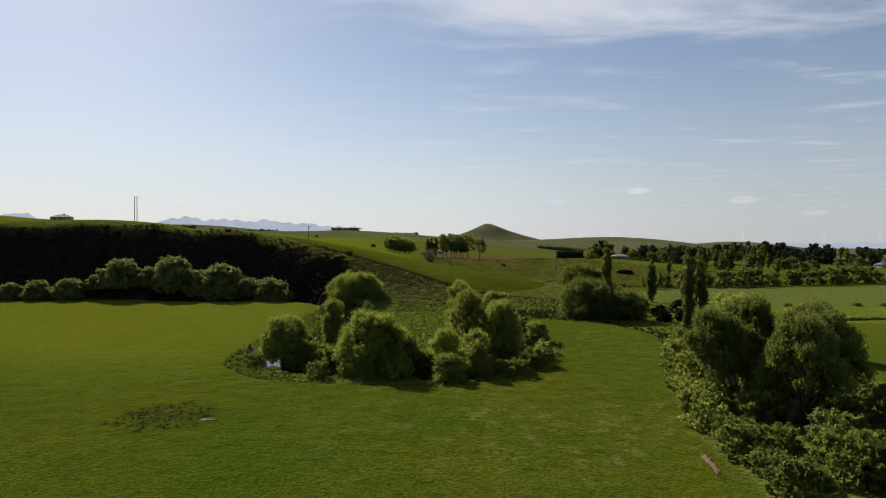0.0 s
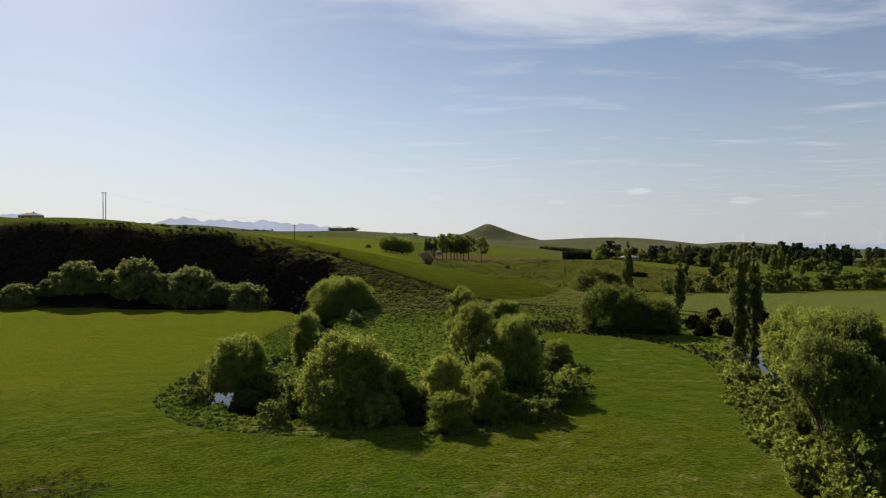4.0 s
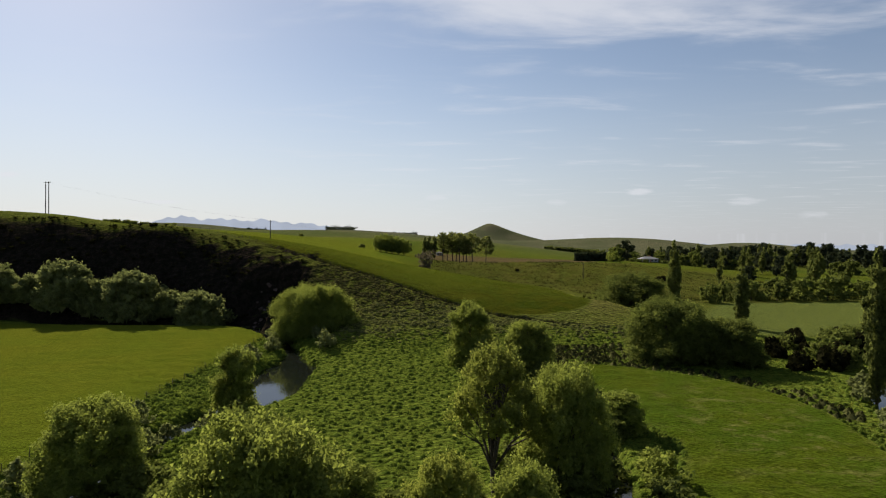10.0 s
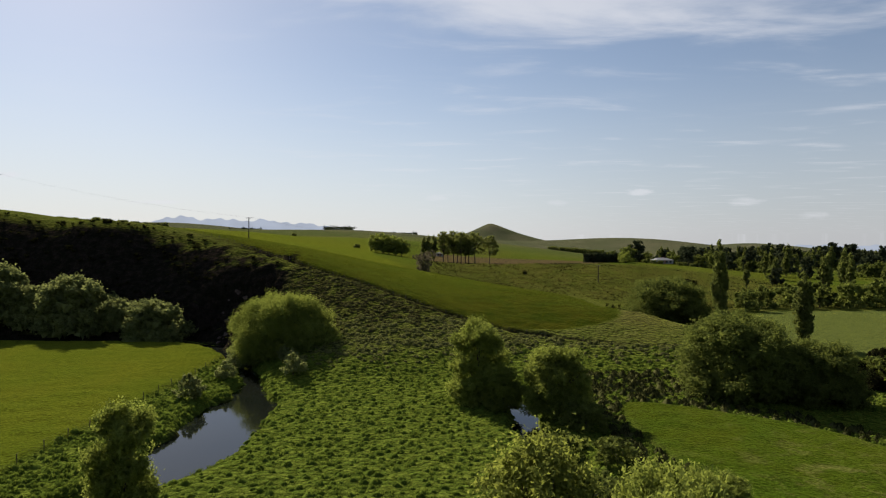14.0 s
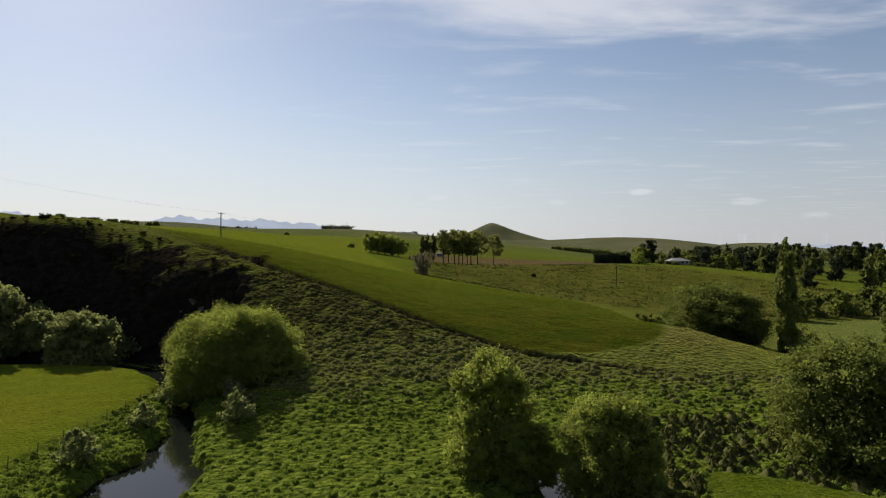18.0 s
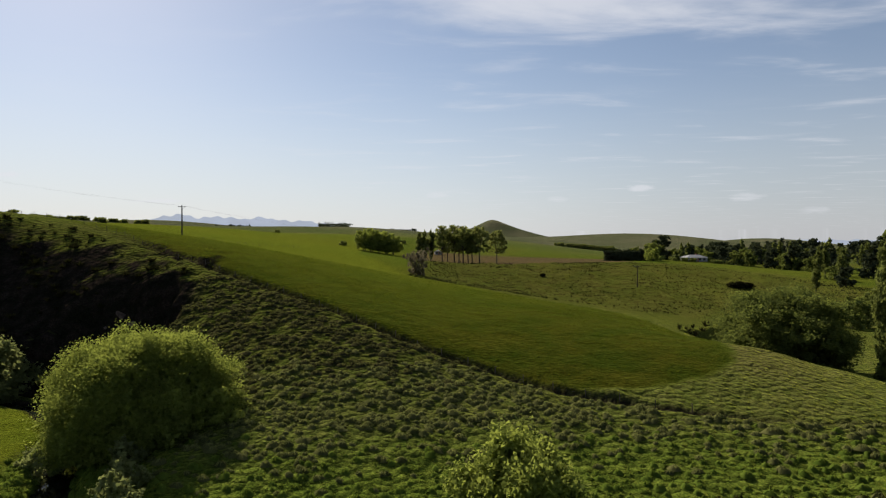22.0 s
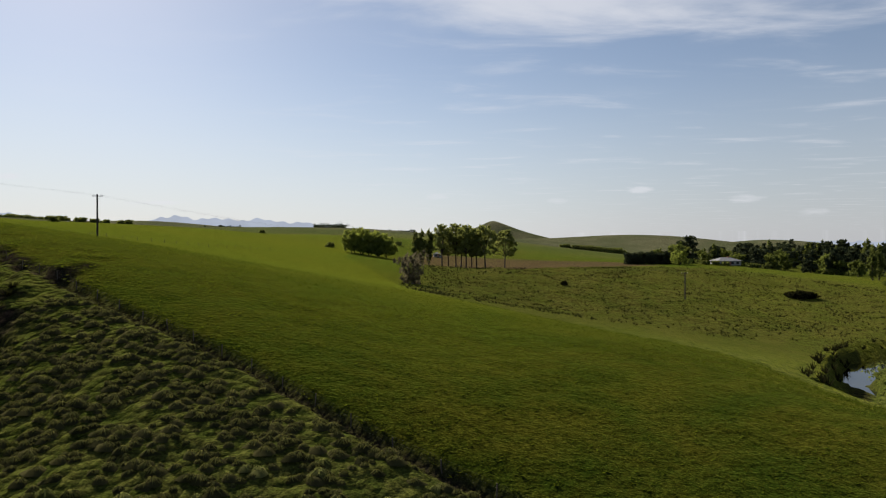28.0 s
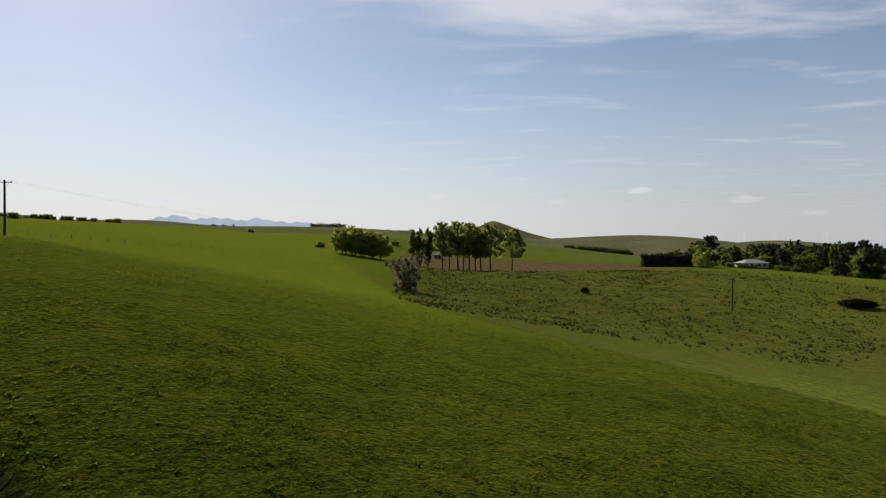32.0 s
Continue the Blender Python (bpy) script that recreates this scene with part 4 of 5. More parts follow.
plant("tall", 9.2, 200, 0.85, 0.7, 70)
plant("open", 16.6, 197, 0.84, 1.0, 100)
plant("stem", 5.4, 139, 1.0, 1.0)
plant("open", 12.7, 141, 0.76, 1.46, 200)
plant("tall", 6.6, 125, 0.95, 1.12, 300)
plant("gold", 0.6, 127, 0.66, 1.3, 80)
plant("gold", 6.3, 120.5, 0.5, 1.5, 10)
plant("tall", 24, 160, 0.85, 0.62)
plant("tall", 1.2, 116.5, 0.85, 0.6, 30)
plant("bush", 23, 143, 1.0, 0.9)
plant("thicket", -39.5, 132, 0.9, 0.9)
plant("thicket", -35.5, 130, 0.7, 0.8)
plant("bush", -9, 119.5, 1.2, 1.0)
plant("dark", 47.2, 208, 1.08, 0.84, 10)
plant("dark", 58, 204, 0.8, 0.8, 130)
plant("dark", 60, 276, 1.3, 0.74, 200, "broad low willow in the gully with dark green foliage")
plant("bush", 70, 262, 1.5, 1.0)
for sx, sy, ss in ((-27, 222, 1.1), (-26, 218, 1.25), (-38, 218, 1.1), (-39, 205, 1.3), (-30, 228, 1.0), (-41, 232, 1.3), (-45, 246, 1.2), (-36, 160, 1.2), (-40, 148, 1.0), (-34, 150, 0.9),
                   (-31, 141, 1.1), (-43, 141, 1.0), (-22, 130, 1.2), (18, 128, 1.2), (24, 160, 0.9), (22, 136, 1.0), (-3, 126, 1.0), (14, 121, 1.2), (-24, 121, 0.9), (-38, 157, 1.3), (-36, 152, 1.2), (-41, 162, 1.2), (-33, 167, 1.1), (-36, 146, 1.0), (-40, 139, 1.0), (18, 147, 1.2), (22, 158, 1.1), (19, 165, 1.3), (17, 172, 1.2), (20, 178, 1.0), (15, 183, 1.3), (19, 190, 1.2), (12, 131, 1.3), (13, 138, 1.2)):
    plant("thicket" if sx > 10 or sy < 135 else "shrub", sx, sy, ss, 1.0 if sx < 10 else 0.75)
for sx, sy, ss in ((-28, 137, 1.2), (-24.5, 134, 1.0), (-22, 131, 1.1), (-31, 133, 0.9), (-3.4, 132, 1.1), (-5.5, 126, 1.3), (-7, 122.5, 1.0), (-17, 128, 1.1), (8, 123, 1.2), (10.5, 128, 1.2), (14, 133, 1.2), (5, 131, 1.1), (2, 133, 1.0), (15, 143, 1.3), (9, 146, 1.1), (18, 151, 0.9)):
    plant("thicket", sx, sy, ss, 0.85, group="undergrowth along the oxbow")

# willows below the bluff
for wx, wy, ws, wt in ((-71, 263, 0.98, 0.98), (-81, 266, 0.62, 1.1), (-92, 266, 1.15, 1.12), (-103, 268, 0.8, 1.2), (-114, 267, 1.08, 1.18), (-125, 267, 0.65, 1.1), (-146, 266, 0.5, 1.1), (-136, 266, 1.0, 1.05), (-155, 263, 0.8, 0.95), (-168, 262, 0.72, 1.0), (-180, 262, 0.66, 0.95), (-196, 263, 0.9, 1.0), (-214, 263, 0.8, 1.0)):
    plant("grey", wx, wy, ws, wt * 0.87, group="willows below the bluff")

# willows along the stream
for wx, wy, ws, wt, kind in ((42.5, 102, 0.8, 1.5, "bank"), (50, 90.5, 0.85, 1.42, "bank"), (57, 97, 0.85, 1.4, "bank"), (49, 109, 0.8, 1.4, "bank"), (63, 110, 0.9, 1.3, "bank"), (57, 121, 0.9, 1.3, "bank"),
                             (62, 134, 1.15, 1.1, "open"), (66, 146, 1.1, 1.0, "open"), (70, 158, 1.1, 1.0, "open"), (80, 170, 1.0, 1.0, "gold"), (78, 140, 1.0, 1.0, "open")):
    plant(kind, wx + 1.5, wy, ws, wt, group="willows along the stream")
rng = random.Random(5)
for k in range(46):
    wx, wy = rng.uniform(43, 66), rng.uniform(58, 100)
    plant("thicket" if k % 6 else "shrub", wx, wy, rng.uniform(0.8, 1.5), rng.uniform(0.8, 1.1), group="bushes along the stream")
for k in range(16):
    i = rng.randrange(20, len(STREAM) - 8)
    plant("shrub", STREAM[i][0] + rng.uniform(-6, -3.5), STREAM[i][1] + rng.uniform(-2, 2), rng.uniform(0.7, 1.2), group="bushes along the stream")
for k in range(46):
    i = rng.randrange(8, 21)
    plant("thicket" if k % 2 else "bush", MEADOW[i][0] + rng.uniform(2.0, 6.5), MEADOW[i][1] + rng.uniform(-2, 2), rng.uniform(0.7, 1.25), rng.uniform(0.8, 1.1), group="bushes along the stream")
for k in range(44):
    plant("gorse" if k % 3 else "thicket", rng.uniform(60, 106), rng.uniform(198, 233), rng.uniform(0.8, 1.4), group="bushes on the right bank")

# poplars
plant("poplar", 67.6, 261, 0.74, 1.42)
plant("poplar", 69.5, 263, 0.5, 0.8)
plant("poplar", 83, 252, 0.85, 0.9, 50)
plant("poplar", 67.8, 175, 0.68, 1.62, 80)
plant("poplar", 71.6, 176, 0.72, 1.62, 160)


# ---------------------------------------------------------------- middle distance
def hedge(name, x, y, long_, deep, high, turn, label, mat=PINE, count=5000, size=0.8):
    """A clipped or grown shelter hedge: lobes in a block."""
    rng_ = np.random.RandomState(int(abs(x) * 7 + y))
    n = max(4, int(long_ / deep * 2.2))
    lobes = [((k + 0.5) / n * long_ - long_ / 2, rng_.uniform(-0.2, 0.2) * deep, high * 0.36, long_ / n * 0.95, deep * 0.55, high * rng_.uniform(0.42, 0.5)) for k in range(n)]
    lobes += [((k + 0.5) / n * long_ - long_ / 2, 0, high * 0.72, long_ / n, deep * 0.45, high * rng_.uniform(0.2, 0.3)) for k in range(n)]
    ob = tagged(new(name), label, "hedge")
    ob.matrix_basis = pose(x, y, ground_z(x, y) - 0.3 - min(4.2, 0.075 * long_) * (y > 900), 0, 0, turn)
    part("stems", tubes("stems", [[(lx, 0, -0.3, 0.2), (lx, 0, high * 0.6, 0.1)] for lx, *_ in lobes[:n]], BARK, 5), ob, kind="stuff")
    part("foliage", leaves("foliage", lobes, count, size, mat, 3 + n, 0.2, 0.8, under=0.95), ob)
    return ob


plant("bare", -9, 402, 1.1, 0.98)
for gx, gy, gs in ((0, 500, 1.08), (6.5, 505, 1.15), (11, 498, 1.1), (9, 510, 1.1), (14, 508, 1.0), (3, 509, 1.0), (16, 503, 1.05), (19.5, 496, 1.1), (29, 504, 1.02)):
    plant("gum", gx, gy, gs * 1.04, 0.96, group="gum trees by the ploughed field")
for gx, gy, gs in ((-12, 498, 0.95), (-9, 496, 1.0), (-6, 500, 1.05)):
    plant("far_poplar", gx, gy, gs * 0.82, 1.05, group="poplars by the shed")
for k in range(9):
    plant("copse", -44 + k % 5 * 4.2, 518 + k // 5 * 9, 0.82 + 0.06 * (k % 3), 0.98, group="trees of the round copse")
hedge("shelter_hedge", 116, 560, 30, 5, 7.0, 4, "tall dark clipped shelter hedge beside the house", count=12000)
plant("bush", 128, 552, 2.2, 1.0, label="large rounded light green garden bush")
for k, (hx, hy, hs) in enumerate(((138, 585, 1.25), (147, 592, 1.3), (158, 596, 0.9), (172, 580, 0.8), (180, 574, 0.9), (190, 580, 0.95), (131, 596, 0.9))):
    plant("far_pine" if k % 3 == 1 else "far_willow", hx, hy, hs, 0.85, group="garden trees round the house")
for k, (hx, hy) in enumerate(((148, 553), (152, 551), (166, 552), (171, 556), (178, 560), (143, 556))):
    plant("far_bush", hx, hy, 0.7, 0.8, group="garden shrubs round the house")
plant("gorse", 120.5, 426, 1.7, 0.5, label="sprawling dark bush in a hollow of the knoll")
plant("gorse", 124.5, 428, 1.9, 0.42, label="sprawling dark bush in a hollow of the knoll")
plant("gorse", 40, 416, 0.6, 0.8)
edge = random.Random(31)
for k in range(9):
    plant("gorse", edge.uniform(-215, -95), edge.uniform(289, 298), edge.uniform(0.4, 0.95), edge.uniform(0.5, 0.8), sink=0.4, group="scrub along the bluff's edge")
# willows and poplars round the crop field
for k in range(17):
    plant("far_willow", 112 + k * 10.5 + (k * 37 % 9) - 4, 337 + k * 3.1 + (k * 53 % 11) - 5, 0.72 + 0.05 * (k * 29 % 7), 0.95, group="willows behind the crop field")
for px_, py_, ps in ((116, 338, 0.5), (176, 400, 1.0), (181, 405, 1.05), (230, 470, 1.1), (236, 474, 1.0), (208, 430, 0.9), (150, 420, 0.7), (262, 520, 1.1), (210, 520, 0.9), (216, 524, 1.0)):
    plant("far_poplar", px_, py_, ps, 1.0, group="poplars on the plain")
for k in range(14):
    plant("far_bush", 96 + k * 14 + k * 31 % 7, 236 + k * 0.4 + k * 17 % 3, 0.5, 0.55, group="low bushes along the field edge")
rng = random.Random(11)
for k in range(150):
    d = rng.uniform(430, 1250) ** 1.0
    a = rng.uniform(0.31, 0.78)
    if d < 640 and a < 0.40:
        continue
    kind = rng.choice(("far_pine", "far_pine", "far_willow", "far_poplar", "far_willow"))
    plant(kind, a * d, d, rng.uniform(0.7, 1.1), rng.uniform(0.8, 1.0), group="trees on the plain")
for k in range(60):
    bx, by = rng.uniform(180, 345), rng.uniform(560, 720)
    plant(rng.choice(("far_pine", "far_willow", "far_poplar", "far_pine")), bx, by, rng.uniform(0.75, 1.1), rng.uniform(0.85, 1.05), group="trees beyond the house")
for k in range(30):
    plant("far_pine", rng.uniform(290, 430), rng.uniform(620, 780), rng.uniform(1.0, 1.3), rng.uniform(0.85, 1.1), group="dark pines beyond the house")
for k in range(60):
    d = rng.uniform(900, 1800)
    a = rng.uniform(0.42, 0.78)
    plant("far_pine", a * d, d, rng.uniform(0.8, 1.2), rng.uniform(0.7, 1.0), group="far shelter belts")
for k in range(14):
    plant("far_bush", 171 + k * 7 + rng.uniform(-3, 3), 1120 + rng.uniform(-12, 12), rng.uniform(1.5, 2.3), 0.9, label="dark tree in a shelter belt under the green hill", group="shelter belt under the green hill")
# shelter belts and hedges on the left plateau
for k in range(30):
    plant("far_bush", -590 + k * 6.5 + rng.uniform(-2, 2), 1010 + rng.uniform(-8, 8), rng.uniform(1.1, 2.0), 0.85, label="low dark tree in a shelter belt on the plateau", group="shelter belt on the plateau", sink=0.6)
for k in range(8):
    plant("far_pine", -455 + k * 9 + rng.uniform(-2, 2), 700 + rng.uniform(-4, 4), rng.uniform(0.5, 0.8), 0.7, group="trees behind the farm shed")
hedge("field_hedge", -321, 1131, 54, 8, 8, 3, "long low dark hedge across the pasture", count=3000, size=1.5)
hedge("tree_block", -226, 1480, 56, 30, 12, 0, "rounded block of dark trees on the hill", count=4500, size=2.0)
hedge("tree_belt", -93, 1560, 66, 14, 12, 0, "far dark belt of trees on the skyline", count=3600, size=1.8)
hedge("tree_belt", 250, 2240, 60, 14, 10, 0, "far dark trees beside the cone hill", count=900, size=2.2)
for bx, by in ((-62, 560), (-30, 640), (-140, 700), (-172, 420), (-205, 405), (-190, 520)):
    plant("far_bush", bx, by, 0.8, 0.8)


# ---------------------------------------------------------------- poles and wires
def power_pole(x, y, high, label, twin=False, turn=0.0):
    pole = tagged(new("power_pole"), label, "power pole")
    pole.matrix_basis = pose(x, y, ground_z(x, y), 0, 0, turn)
    shaft = tubes("post", [[(0, 0, -0.8, 0.20), (0, 0, high * 0.5, 0.18), (0, 0, high, 0.15)], [(0, 0, high, 0.15), (0, 0, high + 0.01, 0.01)]], POLE, 10)
    for off in ((-0.62, 0.62) if twin else (0.0,)):
        part("post", shaft, pole).location = (off, 0, 0)
    arm = box("crossarm", (3.0 if twin else 2.2, 0.12, 0.14), Matrix.Identity(4), POLE, 0.01)
    part("crossarm", arm, pole).location = (0, 0.18, high - 0.35)
    pin = tubes("insulator", [[(0, 0, 0, 0.03), (0, 0, 0.08, 0.03)], [(0, 0, 0.08, 0.075), (0, 0, 0.16, 0.07), (0, 0, 0.2, 0.03)]], PORCELAIN, 8)
    for off in (-0.95, 0.0, 0.95):
        part("insulator", pin, pole, "glazed white insulator").location = (off, 0.18, high - 0.28)
    brace = tubes("brace", [[(0.12, 0.12, high - 1.1, 0.025), (0.75, 0.16, high - 0.42, 0.025)]], POLE, 5)
    part("brace", brace, pole)
    return [pole.matrix_basis @ Vector((off, 0.18, high - 0.08)) for off in (-0.95, 0.0, 0.95)]


top_a = power_pole(-166, 342, 15.4, "twin timber power pole on the plateau edge", True, 5)
top_b = power_pole(-73.7, 347, 9.6, "single dark timber power pole in the hill pasture", False, 12)
top_c = power_pole(70, 392, 7.8, "timber power pole on the grassy knoll", False, 15)


def span(a, b, sag):
    pts = []
    for k in range(25):
        t = k / 24
        p = a.lerp(b, t)
        pts.append((p.x, p.y, p.z - sag * 4 * t * (1 - t), 0.004))
    return pts


def power_line(ends_a, ends_b, sag, label):
    line = tagged(new("power_line"), label, "power line")
    for a, b in zip(ends_a, ends_b):
        part("wire", tubes("wire", [span(a, b, sag)], WIRE, 4), line)


power_line(top_a, top_b, 1.6, "thin power wires between the plateau poles")
power_line(top_b, top_c, 2.4, "thin power wires slung down across the gully")


# ---------------------------------------------------------------- fences
POST_MESH = tubes("post", [[(0, 0, -0.5, 0.075), (0, 0, 1.15, 0.068)], [(0, 0, 1.15, 0.068), (0, 0, 1.17, 0.01)]], POST, 7, False)


def fence(line, gap, label, wires=4, girth=0.72):
    rng_ = random.Random(len(line))
    p = np.array(line)
    s = np.concatenate([[0], np.cumsum(np.hypot(*np.diff(p, axis=0).T))])
    ob = tagged(new("fence"), label, "fence")
    tops = []
    for d in np.arange(0, s[-1], gap):
        x, y = np.interp(d, s, p[:, 0]), np.interp(d, s, p[:, 1])
        z = ground_z(x, y)
        post = part("post", POST_MESH, ob)
        post.matrix_basis = pose(x, y, z, rng_.uniform(-4, 4), rng_.uniform(-4, 4), rng_.uniform(0, 90)) @ Matrix.Diagonal((girth, girth, 0.85 * rng_.uniform(0.92, 1.06), 1))
        tops.append((x, y, z))
    for k in range(wires):
        h = 0.35 + 0.33 * k
        part("wire", tubes("wire", [[(x, y, z + h, 0.003) for x, y, z in tops]], WIRE, 3), ob)
    return ob


fence([q for q in FENCE if -130 < q[0] < 30], 4.0, "post and wire fence along the top of the spur slope", 3)
bank = [(x - 0.2, y) for x, y in MEADOW if -48.5 < x < 20 and 112 < y < 242 and (x < 9 or y < 131)]
fence(bank[2:], 4.6, "old post and wire fence round the oxbow bank", 3)
fence(bend([(-96, 338), (-84, 352), (-74, 385), (-66, 420), (-62, 442)], 5), 5.0, "post and wire fence across the upper pasture", 3)


# ---------------------------------------------------------------- buildings
def house(x, y, turn, long_, deep, wall, pitch, roof_mat, label, openings=4):
    h = tagged(new("house"), label, "house")
    h.matrix_basis = pose(x, y, ground_z(x, y) - 0.1, 0, 0, turn)
    part("wall", box("wall", (long_, deep, wall), pose(0, 0, wall / 2), WALL_PAINT, 0.02), h, "painted weatherboard wall")
    bm = bmesh.new()
    e = 0.5
    lo = [bm.verts.new(v) for v in ((-long_ / 2 - e, -deep / 2 - e, wall), (long_ / 2 + e, -deep / 2 - e, wall), (long_ / 2 + e, deep / 2 + e, wall), (-long_ / 2 - e, deep / 2 + e, wall))]
    hi = [bm.verts.new(v) for v in ((-long_ / 2 + deep * 0.45, 0, wall + pitch), (long_ / 2 - deep * 0.45, 0, wall + pitch))]
    for f in ((lo[0], lo[1], hi[1], hi[0]), (lo[1], lo[2], hi[1]), (lo[2], lo[3], hi[0], hi[1]), (lo[3], lo[0], hi[0]), (lo[3], lo[2], lo[1], lo[0])):
        bm.faces.new(f)
    roof = part("roof", from_bmesh("roof", bm, roof_mat), h, "hipped iron roof")
    part("chimney", box("chimney", (0.8, 0.8, 1.8), pose(long_ * 0.12, 0.4, wall + pitch * 0.8), BRICK, 0.02), roof)
    w = box("window", (1.5, 0.08, 1.2), Matrix.Identity(4), GLASS)
    fr = box("window_frame", (1.7, 0.06, 1.4), Matrix.Identity(4), ROOF_WHITE)
    for k in range(openings):
        wx = -long_ / 2 + long_ * (k + 0.7) / (openings + 0.4)
        part("window_frame", fr, h).location = (wx, -deep / 2 - 0.02, wall * 0.55)
        part("window", w, h).location = (wx, -deep / 2 - 0.035, wall * 0.55)
    part("door", box("door", (0.95, 0.08, 2.05), pose(0.3, -deep / 2 - 0.03, 1.05), BRICK, 0.01), h)
    return h


house(157, 562, 8, 13.2, 8.4, 2.5, 1.8, ROOF_WHITE, "low farmhouse with a pale hipped roof")
house(-256, 425, -10, 12, 7, 2.8, 1.8, ROOF_GREY, "small grey farm shed on the plateau", 2)
house(-3, 590, 5, 5, 4, 2.2, 0.9, ROOF_GREY, "pale shed behind the poplars", 2)
house(430, 700, 0, 16, 9, 2.9, 2.2, ROOF_WHITE, "pale-roofed house among trees on the plain", 3)
house(390, 560, 20, 14, 8, 2.9, 2.0, ROOF_GREY, "grey-roofed house among trees on the plain", 3)

# bare clay scar on the stream bank
def scar(x, y, turn, long_, wide):
    bm = bmesh.new()
    bmesh.ops.create_icosphere(bm, subdivisions=4, radius=1.0)
    for v in bm.verts:
        q = noise.noise(v.co * 2.2 + Vector((x, y, 0))) + 0.6 * noise.noise(v.co * 6.0 + Vector((y, x, 0)))
        v.co = Vector((v.co.x * long_ / 2, v.co.y * wide / 2, v.co.z * 0.07)) * (1 + 0.95 * q)
    ob = new("clay_bank", from_bmesh("clay_bank", bm, CLAY, True))
    ob.matrix_basis = pose(x, y, ground_z(x, y) - 0.02, 0, 0, turn)
    return tagged(ob, "scar of bare orange clay on the stream bank", "clay bank")


scar(31.4, 75, 83, 9, 0.9)
scar(-34.6, 91, 5, 3.4, 0.9)
scar(-41.0, 95.6, 20, 1.7, 0.6)


# ---------------------------------------------------------------- ground cover
def clumps(name, spots, radius, high, mat, label, seed, blades=9, dome=False, wide=1.0, thick=0.13, shade_mat=None):
    """Tufts of leaning blades, all in one mesh."""
    rng_ = np.random.RandomState(seed)
    x, y, s = spots
    n = len(x)
    z = land(x, y)
    # blades leaning out of the cushion
    a = rng_.uniform(0, 6.28, (n, blades))
    out = np.stack([np.cos(a), np.sin(a), np.zeros_like(a)], 2)
    acr = np.stack([-np.sin(a), np.cos(a), np.zeros_like(a)], 2)
    c = np.stack([x, y, z], 1)[:, None, :]
    rs, hs = (radius * s)[:, None, None], (high * s)[:, None, None]
    lift = np.array([0, 0, 1.0])
    b0 = c + out * rs * 0.15 - lift * 0.05
    tip = c + out * rs * rng_.uniform(0.5, 1.5, (n, blades, 1)) + lift * hs * rng_.uniform(0.5, 1.5, (n, blades, 1))
    w = acr * rs * thick
    if dome:
        # every other blade hangs over the cushion's side
        low_ = c + out * rs * rng_.uniform(0.6, 1.15, (n, blades, 1)) + lift * hs * rng_.uniform(0.0, 0.3, (n, blades, 1))
        top_ = c + out * rs * 0.3 + lift * hs * rng_.uniform(0.95, 1.3, (n, blades, 1))
        hang = (np.arange(blades) % 2 == 0)[None, :, None]
        b0, tip, w = np.where(hang, top_, b0), np.where(hang, low_, tip), w * np.where(hang, 1.3, 1.0)
    bv = np.stack([b0 - w, b0 + w, tip], 2).reshape(-1, 3)
    bf = np.arange(len(bv)).reshape(-1, 3)
    if dome:
        # a rounded cushion under the blades
        k = np.arange(6)
        q = rng_.uniform(0.55, 1.4, (n, 6, 1))
        ring = np.stack([np.cos(k * 1.0472), np.sin(k * 1.0472), 0 * k], 1)[None]
        low = c + ring * rs * 1.15 * q - lift * 0.12
        mid = c + ring * rs * 0.62 * q + lift * hs * rng_.uniform(0.25, 0.85, (n, 6, 1))
        top = c + lift * hs * 1.15 + ring[:, :1] * rs * rng_.uniform(-0.4, 0.4, (n, 1, 1))
        cv = np.concatenate([low, mid, top], 1)
        one = [(i, (i + 1) % 6, 6 + i) for i in range(6)] + [((i + 1) % 6, 6 + (i + 1) % 6, 6 + i) for i in range(6)] + [(6 + i, 6 + (i + 1) % 6, 12) for i in range(6)]
        cf = (np.array(one)[None] + 13 * np.arange(n)[:, None, None]).reshape(-1, 3) + len(bv)
        bv, bf = np.concatenate([bv, cv.reshape(-1, 3)]), np.concatenate([bf, cf])
    # longer across the slope than up it
    own = np.concatenate([np.repeat(x, blades * 3), np.repeat(x, 13)]) if dome else np.repeat(x, blades * 3)
    bv[:, 0] = own + (bv[:, 0] - own) * wide
    me = mesh_of(name, bv, bf, mat, dome)
    if dome:
        # the cushion's darker material paints the shade under the blades
        me.materials.append(shade_mat)
        me.polygons.foreach_set("material_index", (np.arange(len(bf)) >= n * blades).astype(np.int32))
    return tagged(new(name, me), label, "grass", kind="stuff")


def scatter(n, x0, x1, y0, y1, keep, seed, lo=0.6, hi=1.3, gap=0.0):
    rng_ = np.random.RandomState(seed)
    x, y = rng_.uniform(x0, x1, n), rng_.uniform(y0, y1, n)
    if gap:
        # close-set cushions: one to a cell, off its middle
        x, y = [v.ravel() for v in np.meshgrid(np.arange(x0, x1, gap), np.arange(y0, y1, gap))]
        x, y = x + rng_.uniform(-0.45, 0.45, len(x)) * gap, y + rng_.uniform(-0.45, 0.45, len(y)) * gap
        n = len(x)
    ok = rng_.rand(n) < keep(x, y)
    x, y = x[ok], y[ok]
    return x, y, rng_.uniform(lo, hi, len(x))


def dry_land(x, y):
    out = np.ones(len(x))
    for line, w in ((OXBOW, 3.4), (STREAM, 2.4)):
        d, s = to_line(x, y, line)
        ww = creek_half(s, line) + 0.9 if line is OXBOW else w
        out = out * (d > ww)
    return out


